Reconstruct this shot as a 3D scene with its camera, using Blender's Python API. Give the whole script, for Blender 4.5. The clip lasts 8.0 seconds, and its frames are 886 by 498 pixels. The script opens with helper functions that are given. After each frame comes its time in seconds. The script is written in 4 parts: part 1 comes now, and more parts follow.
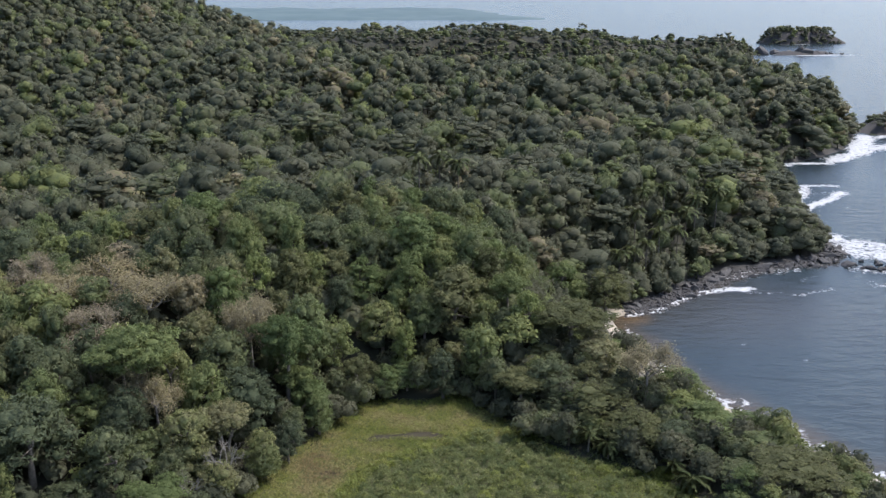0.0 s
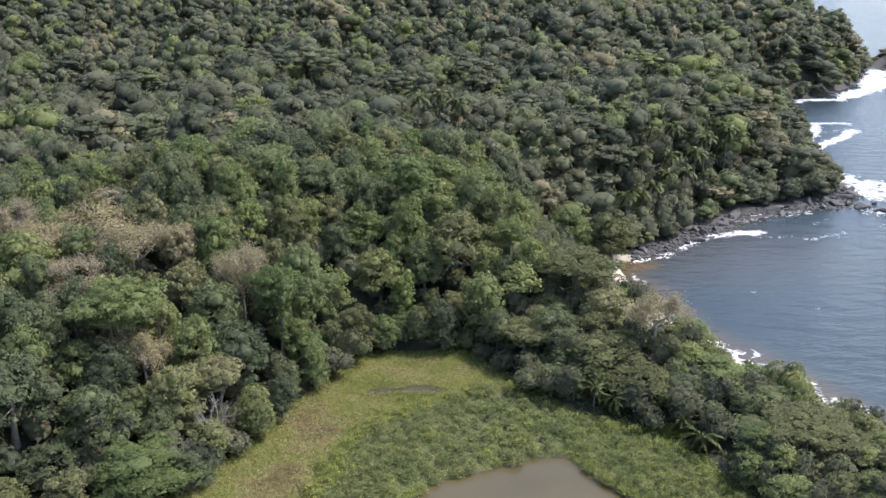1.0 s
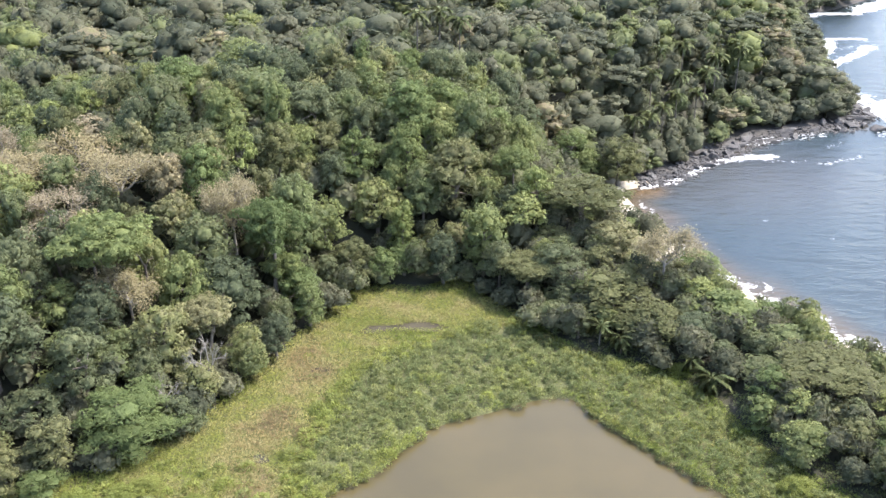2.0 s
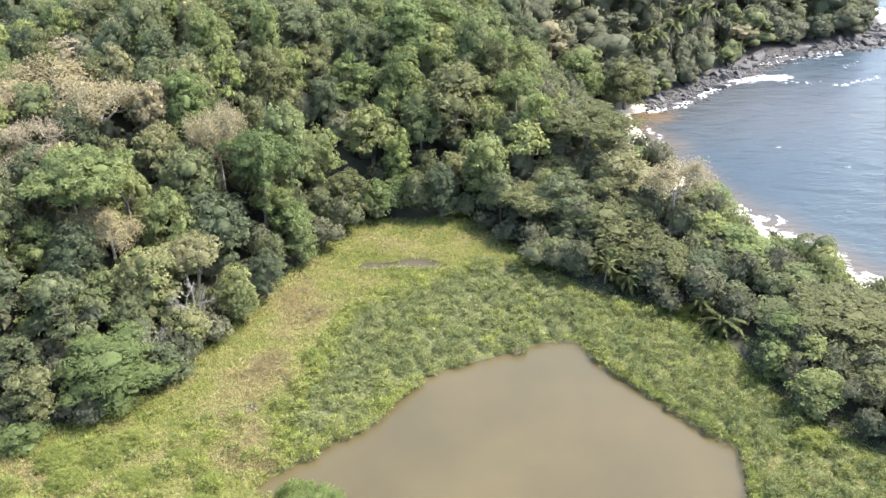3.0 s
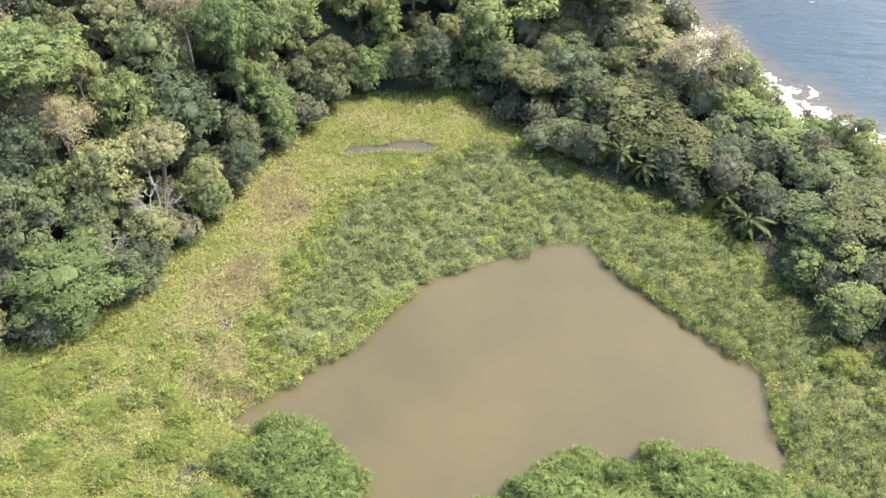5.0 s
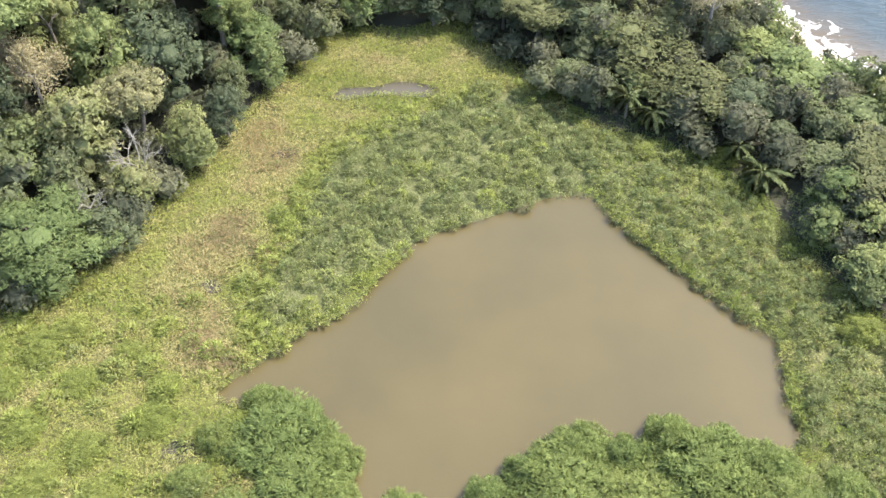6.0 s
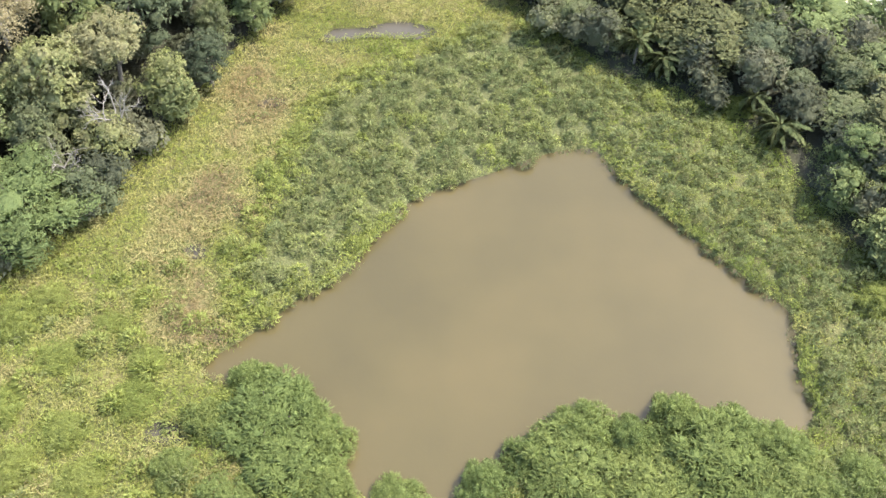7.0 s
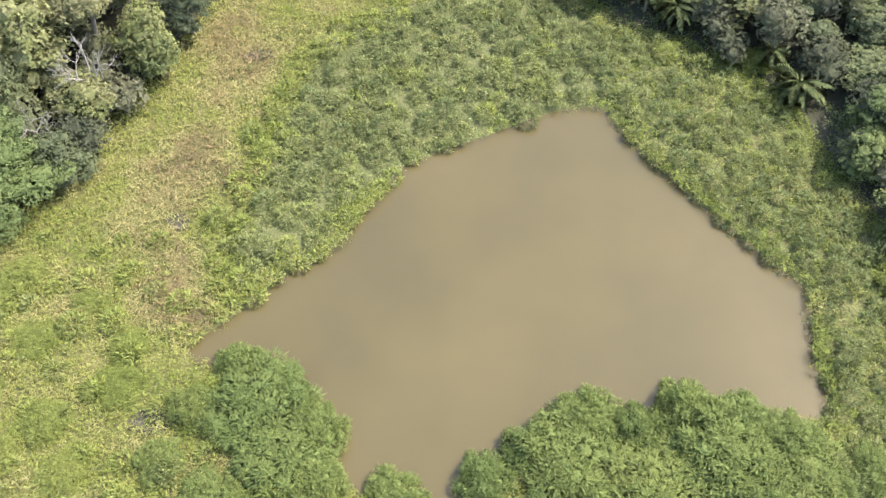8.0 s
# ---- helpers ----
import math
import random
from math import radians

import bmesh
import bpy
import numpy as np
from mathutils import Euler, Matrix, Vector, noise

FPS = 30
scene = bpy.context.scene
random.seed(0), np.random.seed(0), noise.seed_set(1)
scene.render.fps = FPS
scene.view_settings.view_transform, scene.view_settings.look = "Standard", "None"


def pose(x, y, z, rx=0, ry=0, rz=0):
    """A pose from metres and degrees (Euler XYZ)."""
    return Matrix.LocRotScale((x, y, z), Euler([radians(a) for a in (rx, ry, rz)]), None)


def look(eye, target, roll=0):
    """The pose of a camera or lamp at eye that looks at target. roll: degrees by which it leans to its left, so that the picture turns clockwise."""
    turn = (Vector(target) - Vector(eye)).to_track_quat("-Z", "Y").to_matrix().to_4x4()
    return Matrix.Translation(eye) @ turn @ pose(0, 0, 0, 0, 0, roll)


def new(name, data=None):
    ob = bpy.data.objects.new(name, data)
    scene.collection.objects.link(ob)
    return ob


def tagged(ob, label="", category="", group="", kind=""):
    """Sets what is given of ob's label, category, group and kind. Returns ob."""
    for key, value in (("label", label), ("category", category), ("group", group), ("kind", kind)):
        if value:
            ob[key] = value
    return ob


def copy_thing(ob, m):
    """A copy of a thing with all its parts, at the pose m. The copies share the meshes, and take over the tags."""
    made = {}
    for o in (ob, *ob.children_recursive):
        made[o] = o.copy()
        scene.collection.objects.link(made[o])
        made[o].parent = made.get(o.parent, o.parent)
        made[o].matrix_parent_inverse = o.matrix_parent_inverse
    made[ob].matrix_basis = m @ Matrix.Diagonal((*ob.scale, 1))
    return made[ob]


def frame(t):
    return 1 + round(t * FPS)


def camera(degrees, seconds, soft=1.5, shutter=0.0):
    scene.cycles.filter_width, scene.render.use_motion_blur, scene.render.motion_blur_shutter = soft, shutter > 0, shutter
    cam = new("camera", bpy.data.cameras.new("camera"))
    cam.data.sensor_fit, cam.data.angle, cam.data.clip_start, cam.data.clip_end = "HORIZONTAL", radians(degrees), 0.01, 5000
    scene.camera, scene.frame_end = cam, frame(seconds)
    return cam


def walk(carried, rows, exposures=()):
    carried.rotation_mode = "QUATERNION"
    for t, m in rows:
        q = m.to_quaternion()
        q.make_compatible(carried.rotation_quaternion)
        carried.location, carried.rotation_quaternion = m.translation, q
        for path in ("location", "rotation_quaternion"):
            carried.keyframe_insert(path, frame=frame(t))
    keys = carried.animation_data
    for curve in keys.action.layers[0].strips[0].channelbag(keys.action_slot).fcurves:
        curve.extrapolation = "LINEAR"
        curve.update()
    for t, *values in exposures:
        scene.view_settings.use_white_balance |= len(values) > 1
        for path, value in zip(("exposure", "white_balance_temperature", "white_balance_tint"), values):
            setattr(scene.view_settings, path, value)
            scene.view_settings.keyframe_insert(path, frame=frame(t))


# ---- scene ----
cam = camera(48.7, 8.0, soft=1.45)
METRES, EYE, TILT, LEAN, TURN = 70.0, 81.6, -15.7, 0.0, 0.0
ROWS = [
    (0.0, 0.0, 0.0, 0.0, -0.0, 0.0, 0.0),
    (0.5, 0.0018, 0.0577, 0.0159, 0.04, -1.88, 0.03),
    (1.0, 0.0033, 0.1163, 0.0321, 0.08, -3.85, 0.05),
    (1.5, 0.0057, 0.1751, 0.0485, 0.14, -6.28, 0.1),
    (2.0, 0.0082, 0.2345, 0.0661, 0.17, -8.89, 0.14),
    (3.5, 0.011, 0.4169, 0.1235, 0.1, -16.86, 0.18),
    (4.0, 0.0127, 0.4784, 0.1423, 0.08, -19.5, 0.17),
    (4.5, 0.0135, 0.54, 0.1602, 0.02, -22.15, 0.16),
    (6.0, 0.0174, 0.7213, 0.2056, -0.1, -30.03, 0.11),
    (6.5, 0.0192, 0.7819, 0.2207, -0.13, -32.81, 0.09),
    (7.0, 0.0212, 0.8415, 0.2347, -0.15, -35.52, 0.09),
    (7.5, 0.0218, 0.9026, 0.2503, -0.18, -38.35, 0.03),
    (8.0, 0.0237, 0.9634, 0.2651, -0.2, -41.15, 0.03),
]
walk(cam, [(t, pose(0, 0, EYE, TILT, LEAN, TURN) @ pose(METRES * x, METRES * y, METRES * z, 90 + pitch, roll, yaw)) for t, x, y, z, yaw, pitch, roll in ROWS],
     exposures=[(0.0, 0.92, 6120, 15), (0.8, 1.28, 6180, 15), (1.5, 1.95, 6330, 15), (2.2, 2.27, 6430, 14), (3.5, 2.43, 6560, 11), (4.5, 2.42, 6580, 10), (6.0, 2.38, 6650, 10), (8.0, 2.34, 6680, 10)])

# ---- sky and sun ----
SUN = Vector((0.70, 0.24, 1.06)).normalized()
world = bpy.data.worlds.new("sky")
scene.world = world
world.use_nodes = True
wn = world.node_tree
wn.nodes.clear()
sky = wn.nodes.new("ShaderNodeTexSky")
sky.sky_type, sky.sun_disc = "NISHITA", False
sky.sun_elevation = math.asin(SUN.z)
sky.sun_rotation = math.atan2(SUN.x, SUN.y)
sky.air_density, sky.dust_density, sky.ozone_density = 1.0, 2.4, 1.0
back = wn.nodes.new("ShaderNodeBackground")
back.inputs[1].default_value = 0.15
wout = wn.nodes.new("ShaderNodeOutputWorld")
wn.links.new(sky.outputs[0], back.inputs[0])
wn.links.new(back.outputs[0], wout.inputs[0])
lamp = bpy.data.lights.new("sun", "SUN")
lamp.energy, lamp.angle, lamp.color = 2.15, radians(0.6), (1.0, 0.95, 0.86)
sun = new("sun", lamp)
sun.matrix_world = look(SUN * 400, (0, 0, 0))


# ---- materials ----
def shader(name):
    m = bpy.data.materials.new(name)
    m.use_nodes = True
    m.node_tree.nodes.clear()
    return m, m.node_tree.nodes, m.node_tree.links


def ramp_node(nodes, stops):
    r = nodes.new("ShaderNodeValToRGB")
    el = r.color_ramp.elements
    while len(el) < len(stops):
        el.new(0.5)
    for e, (at, c) in zip(el, stops):
        e.position, e.color = at, (*c, 1)
    return r


def noise_node(nodes, links, scale, detail=4.0, rough=0.55, vector=None):
    n = nodes.new("ShaderNodeTexNoise")
    n.inputs["Scale"].default_value, n.inputs["Detail"].default_value, n.inputs["Roughness"].default_value = scale, detail, rough
    if vector is None:
        g = nodes.new("ShaderNodeNewGeometry")
        vector = g.outputs["Position"]
    links.new(vector, n.inputs["Vector"])
    return n


def math_node(nodes, links, op, a, b=None, c=None, clamp=False):
    n = nodes.new("ShaderNodeMath")
    n.operation, n.use_clamp = op, clamp
    for i, v in enumerate((a, b, c)):
        if v is None:
            continue
        if isinstance(v, (int, float)):
            n.inputs[i].default_value = v
        else:
            links.new(v, n.inputs[i])
    return n.outputs[0]


def mix_node(nodes, links, fac, a, b):
    n = nodes.new("ShaderNodeMix")
    n.data_type = "RGBA"
    for sock, v in ((n.inputs[0], fac), (n.inputs[6], a), (n.inputs[7], b)):
        if isinstance(v, (int, float)):
            sock.default_value = v
        elif isinstance(v, tuple):
            sock.default_value = (*v, 1)
        else:
            links.new(v, sock)
    return n.outputs[2]


def leaf_material(name, stops, per_object, spread=0.5, translucent=0.42, gloss=0.66, relief=0.7, coarse=1.0):
    """Foliage: the tint of the plant as a whole, varied from leaf spray to leaf spray."""
    m, nodes, links = shader(name)
    geo = nodes.new("ShaderNodeNewGeometry")
    if per_object:
        tint = nodes.new("ShaderNodeObjectInfo").outputs["Random"]
    else:
        at = nodes.new("ShaderNodeAttribute")
        at.attribute_name = "tint"
        tint = at.outputs["Fac"]
    blotch = noise_node(nodes, links, 0.45, 3.0)
    t = math_node(nodes, links, "MULTIPLY_ADD", blotch.outputs["Fac"], 0.5, -0.25)
    t = math_node(nodes, links, "ADD", tint, t, clamp=True)
    ramp = ramp_node(nodes, stops)
    links.new(t, ramp.inputs[0])
    hsv = nodes.new("ShaderNodeHueSaturation")
    mottle = noise_node(nodes, links, 1.7, 4.0, 0.7)
    value = math_node(nodes, links, "MULTIPLY_ADD", geo.outputs["Random Per Island"], spread, 1.0 - spread / 2)
    grain = math_node(nodes, links, "MULTIPLY_ADD", mottle.outputs["Fac"], 0.3 + relief, 0.85 - relief / 2)
    value = math_node(nodes, links, "MULTIPLY", value, grain)
    links.new(value, hsv.inputs["Value"])
    links.new(ramp.outputs[0], hsv.inputs["Color"])
    p = nodes.new("ShaderNodeBsdfPrincipled")
    p.inputs["Roughness"].default_value = gloss
    p.inputs["Specular IOR Level"].default_value = 0.16
    links.new(hsv.outputs[0], p.inputs["Base Color"])
    rough = noise_node(nodes, links, 2.3 / coarse, 5.0, 0.7)
    bp = nodes.new("ShaderNodeBump")
    bp.inputs["Strength"].default_value, bp.inputs["Distance"].default_value = min(relief * coarse, 1.0), 0.35 * coarse
    links.new(rough.outputs["Fac"], bp.inputs["Height"])
    links.new(bp.outputs[0], p.inputs["Normal"])
    tr = nodes.new("ShaderNodeBsdfTranslucent")
    links.new(hsv.outputs[0], tr.inputs["Color"])
    mix = nodes.new("ShaderNodeMixShader")
    mix.inputs[0].default_value = translucent
    links.new(p.outputs[0], mix.inputs[1])
    links.new(tr.outputs[0], mix.inputs[2])
    out = nodes.new("ShaderNodeOutputMaterial")
    links.new(mix.outputs[0], out.inputs[0])
    return m


def plain_material(name, a, b, scale, rough=0.8, bump=0.4, bump_scale=None):
    """Two colours mottled by noise, with relief."""
    m, nodes, links = shader(name)
    n = noise_node(nodes, links, scale, 6.0, 0.65)
    ramp = ramp_node(nodes, [(0.32, a), (0.68, b)])
    links.new(n.outputs["Fac"], ramp.inputs[0])
    p = nodes.new("ShaderNodeBsdfPrincipled")
    p.inputs["Roughness"].default_value = rough
    links.new(ramp.outputs[0], p.inputs["Base Color"])
    bn = noise_node(nodes, links, bump_scale or scale * 4, 5.0)
    bp = nodes.new("ShaderNodeBump")
    bp.inputs["Strength"].default_value, bp.inputs["Distance"].default_value = bump, 0.15
    links.new(bn.outputs["Fac"], bp.inputs["Height"])
    links.new(bp.outputs[0], p.inputs["Normal"])
    out = nodes.new("ShaderNodeOutputMaterial")
    links.new(p.outputs[0], out.inputs[0])
    return m


GREENS = [(0.0, (0.080, 0.100, 0.056)), (0.22, (0.112, 0.132, 0.068)), (0.42, (0.142, 0.158, 0.080)), (0.6, (0.150, 0.184, 0.074)), (0.8, (0.196, 0.218, 0.082)), (1.0, (0.214, 0.208, 0.108))]
CANOPY = [(0.0, (0.072, 0.083, 0.052)), (0.2, (0.098, 0.106, 0.062)), (0.42, (0.130, 0.132, 0.082)), (0.6, (0.128, 0.150, 0.066)), (0.8, (0.176, 0.198, 0.066)), (1.0, (0.208, 0.180, 0.112))]
BRIGHT = [(0.0, (0.112, 0.150, 0.058)), (0.5, (0.138, 0.176, 0.066)), (1.0, (0.166, 0.194, 0.074))]
OLIVE = [(0.0, (0.100, 0.110, 0.048)), (0.5, (0.128, 0.136, 0.058)), (1.0, (0.154, 0.160, 0.074))]
PALE = [(0.0, (0.170, 0.205, 0.070)), (1.0, (0.225, 0.250, 0.095))]
TAN = [(0.0, (0.268, 0.240, 0.145)), (0.5, (0.300, 0.260, 0.140)), (1.0, (0.275, 0.240, 0.165))]
M_GREEN = leaf_material("green_leaves", GREENS, True)
M_BRIGHT = leaf_material("bright_green_leaves", BRIGHT, True)
M_OLIVE = leaf_material("olive_leaves", OLIVE, True)
M_PALE = leaf_material("pale_green_leaves", PALE, True)
M_TAN = leaf_material("dry_tan_leaves", TAN, True)
M_PALM = leaf_material("palm_leaves", [(0.0, (0.125, 0.160, 0.064)), (1.0, (0.165, 0.186, 0.080))], True, spread=0.5, gloss=0.5)
M_WOODS = leaf_material("woodland_leaves", CANOPY, False, relief=0.6, coarse=1.4)
M_BUSH = leaf_material("bush_leaves", [(0.0, (0.146, 0.190, 0.064)), (0.5, (0.166, 0.208, 0.068)), (1.0, (0.190, 0.224, 0.072))], True, spread=0.6, translucent=0.5)
M_LOOSE = leaf_material("loose_meadow_bush_leaves", [(0.0, (0.190, 0.226, 0.062)), (1.0, (0.226, 0.252, 0.074))], True, spread=0.6, translucent=0.5)
M_SHRUB = leaf_material("marsh_shrub_leaves", [(0.0, (0.140, 0.170, 0.070)), (0.35, (0.196, 0.216, 0.086)), (0.65, (0.222, 0.258, 0.068)), (1.0, (0.268, 0.280, 0.090))], False, spread=0.6, translucent=0.45, relief=0.45)
M_GRASS = leaf_material("marsh_grass_blades", [(0.0, (0.158, 0.196, 0.042)), (0.3, (0.220, 0.232, 0.064)), (0.55, (0.286, 0.264, 0.112)), (0.78, (0.250, 0.200, 0.096)), (1.0, (0.165, 0.124, 0.072))], False, spread=0.55, gloss=0.7, relief=0.0)
M_BARK = plain_material("bark", (0.090, 0.075, 0.058), (0.170, 0.150, 0.120), 2.5, 0.9)
M_PALEBARK = plain_material("pale_dead_wood", (0.150, 0.138, 0.118), (0.250, 0.232, 0.205), 2.0, 0.85)
M_ROCK = plain_material("dark_basalt", (0.026, 0.025, 0.024), (0.075, 0.071, 0.065), 0.9, 0.75, 0.8)
M_CLIFF = plain_material("weathered_cliff_rock", (0.090, 0.075, 0.055), (0.200, 0.165, 0.120), 0.12, 0.9, 0.8)


def ground_material():
    m, nodes, links = shader("forest_floor_marsh_and_sand")
    names = {}
    for key in ("sand", "meadow", "thicket", "rock"):
        a = nodes.new("ShaderNodeAttribute")
        a.attribute_name = key
        names[key] = a.outputs["Fac"]
    n1 = noise_node(nodes, links, 0.35, 6.0, 0.6)
    n2 = noise_node(nodes, links, 3.0, 5.0, 0.6)
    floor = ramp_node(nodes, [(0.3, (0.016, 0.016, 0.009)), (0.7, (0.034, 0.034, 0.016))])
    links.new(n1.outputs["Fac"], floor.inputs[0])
    meadow = ramp_node(nodes, [(0.3, (0.060, 0.066, 0.018)), (0.5, (0.100, 0.100, 0.030)), (0.72, (0.145, 0.120, 0.052))])
    links.new(n1.outputs["Fac"], meadow.inputs[0])
    sand = ramp_node(nodes, [(0.3, (0.36, 0.315, 0.235)), (0.7, (0.48, 0.43, 0.335))])
    links.new(n2.outputs["Fac"], sand.inputs[0])
    rock = ramp_node(nodes, [(0.35, (0.026, 0.025, 0.023)), (0.7, (0.070, 0.065, 0.058))])
    links.new(n2.outputs["Fac"], rock.inputs[0])
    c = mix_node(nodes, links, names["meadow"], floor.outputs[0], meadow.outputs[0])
    under = ramp_node(nodes, [(0.3, (0.058, 0.066, 0.022)), (0.7, (0.100, 0.104, 0.036))])
    links.new(n2.outputs["Fac"], under.inputs[0])
    c = mix_node(nodes, links, names["thicket"], c, under.outputs[0])
    c = mix_node(nodes, links, names["rock"], c, rock.outputs[0])
    c = mix_node(nodes, links, names["sand"], c, sand.outputs[0])
    p = nodes.new("ShaderNodeBsdfPrincipled")
    p.inputs["Roughness"].default_value = 0.92
    links.new(c, p.inputs["Base Color"])
    bp = nodes.new("ShaderNodeBump")
    bp.inputs["Strength"].default_value, bp.inputs["Distance"].default_value = 0.7, 0.3
    links.new(n2.outputs["Fac"], bp.inputs["Height"])
    links.new(bp.outputs[0], p.inputs["Normal"])
    out = nodes.new("ShaderNodeOutputMaterial")
    links.new(p.outputs[0], out.inputs[0])
    return m


def sea_material():
    m, nodes, links = shader("sea_water")
    at = {}
    for key in ("foam", "shoal"):
        a = nodes.new("ShaderNodeAttribute")
        a.attribute_name = key
        at[key] = a.outputs["Fac"]
    geo = nodes.new("ShaderNodeNewGeometry")
    turn = nodes.new("ShaderNodeMapping")
    turn.inputs["Rotation"].default_value = (0, 0, radians(-18))
    turn.inputs["Scale"].default_value = (0.45, 1.0, 1.0)
    links.new(geo.outputs["Position"], turn.inputs["Vector"])
    swell = noise_node(nodes, links, 0.30, 3.0, 0.5, turn.outputs[0])
    chop = noise_node(nodes, links, 1.3, 4.0, 0.6, turn.outputs[0])
    patch = noise_node(nodes, links, 0.02, 3.0, 0.5)
    height = math_node(nodes, links, "MULTIPLY_ADD", chop.outputs["Fac"], 0.35, swell.outputs["Fac"])
    lace = noise_node(nodes, links, 0.5, 8.0, 0.7)
    lace.inputs["Distortion"].default_value = 1.2
    f = math_node(nodes, links, "MULTIPLY_ADD", lace.outputs["Fac"], 1.9, at["foam"])
    f = math_node(nodes, links, "MULTIPLY_ADD", f, 4.0, -5.1, clamp=True)
    deep = ramp_node(nodes, [(0.35, (0.016, 0.027, 0.032)), (0.7, (0.024, 0.038, 0.043))])
    links.new(patch.outputs["Fac"], deep.inputs[0])
    c = mix_node(nodes, links, at["shoal"], deep.outputs[0], (0.115, 0.074, 0.032))
    c = mix_node(nodes, links, f, c, (0.50, 0.51, 0.50))
    p = nodes.new("ShaderNodeBsdfPrincipled")
    p.inputs["IOR"].default_value = 1.33
    p.inputs["Specular IOR Level"].default_value = 0.42
    links.new(c, p.inputs["Base Color"])
    links.new(math_node(nodes, links, "MULTIPLY_ADD", f, 0.5, 0.22), p.inputs["Roughness"])
    bp = nodes.new("ShaderNodeBump")
    bp.inputs["Strength"].default_value, bp.inputs["Distance"].default_value = 0.68, 0.7
    links.new(height, bp.inputs["Height"])
    links.new(bp.outputs[0], p.inputs["Normal"])
    out = nodes.new("ShaderNodeOutputMaterial")
    links.new(p.outputs[0], out.inputs[0])
    return m


def pond_material(name, stops):
    m, nodes, links = shader(name)
    n = noise_node(nodes, links, 0.07, 3.0, 0.5)
    ramp = ramp_node(nodes, stops)
    links.new(n.outputs["Fac"], ramp.inputs[0])
    p = nodes.new("ShaderNodeBsdfPrincipled")
    p.inputs["IOR"].default_value, p.inputs["Roughness"].default_value = 1.33, 0.12
    links.new(ramp.outputs[0], p.inputs["Base Color"])
    rip = noise_node(nodes, links, 1.3, 3.0)
    bp = nodes.new("ShaderNodeBump")
    bp.inputs["Strength"].default_value, bp.inputs["Distance"].default_value = 0.12, 0.1
    links.new(rip.outputs["Fac"], bp.inputs["Height"])
    links.new(bp.outputs[0], p.inputs["Normal"])
    out = nodes.new("ShaderNodeOutputMaterial")
    links.new(p.outputs[0], out.inputs[0])
    return m


M_GROUND, M_SEA = ground_material(), sea_material()
M_POND = pond_material("muddy_pond_water", [(0.3, (0.059, 0.049, 0.023)), (0.5, (0.067, 0.055, 0.025)), (0.7, (0.075, 0.060, 0.027))])
M_POOL = pond_material("clear_pool_water", [(0.3, (0.056, 0.050, 0.038)), (0.7, (0.074, 0.064, 0.046))])


# ---- geometry helpers ----
def raw_mesh(name, verts, quads=None, tris=None, material=None, attrs=None, smooth=False, normals=None):
    me = bpy.data.meshes.new(name)
    verts = np.asarray(verts, dtype=np.float32).reshape(-1, 3)
    quads = np.zeros((0, 4), np.int32) if quads is None else np.asarray(quads, np.int32).reshape(-1, 4)
    tris = np.zeros((0, 3), np.int32) if tris is None else np.asarray(tris, np.int32).reshape(-1, 3)
    me.vertices.add(len(verts))
    me.vertices.foreach_set("co", verts.ravel())
    me.loops.add(quads.size + tris.size)
    me.loops.foreach_set("vertex_index", np.concatenate((quads.ravel(), tris.ravel())))
    me.polygons.add(len(quads) + len(tris))
    start = np.concatenate((np.arange(len(quads)) * 4, quads.size + np.arange(len(tris)) * 3)).astype(np.int32)
    me.polygons.foreach_set("loop_start", start)
    me.polygons.foreach_set("use_smooth", np.full(len(start), smooth))
    for key, values in (attrs or {}).items():
        me.attributes.new(key, "FLOAT", "POINT").data.foreach_set("value", np.asarray(values, np.float32))
    me.update(calc_edges=True)
    if normals is not None:
        me.normals_split_custom_set_from_vertices(normals)
    if material:
        me.materials.append(material)
    return me


def unit(v):
    return v / np.maximum(np.linalg.norm(v, axis=-1, keepdims=True), 1e-9)


class Soup:
    """Collects vertices, four- and three-cornered faces and a tint per vertex."""

    def __init__(self):
        self.v, self.q, self.t, self.k, self.m, self.n = [], [], [], [], [], 0

    def add(self, v, q=None, t=None, tint=0.0, normals=None):
        if q is not None:
            self.q.append(np.asarray(q, np.int32).reshape(-1, 4) + self.n)
        if t is not None:
            self.t.append(np.asarray(t, np.int32).reshape(-1, 3) + self.n)
        self.v.append(v)
        self.m.append(unit(v - v.mean(0)) if normals is None else normals)
        self.k.append(np.broadcast_to(np.asarray(tint, np.float32), (len(v),)))
        self.n += len(v)

    def arrays(self):
        return (np.concatenate(self.v), np.concatenate(self.q) if self.q else np.zeros((0, 4), np.int32),
                np.concatenate(self.t) if self.t else np.zeros((0, 3), np.int32), np.concatenate(self.k), np.concatenate(self.m))

    def mesh(self, name, material):
        v, q, t, k, m = self.arrays()
        return raw_mesh(name, v, q, t, material, {"tint": k}, True, m)


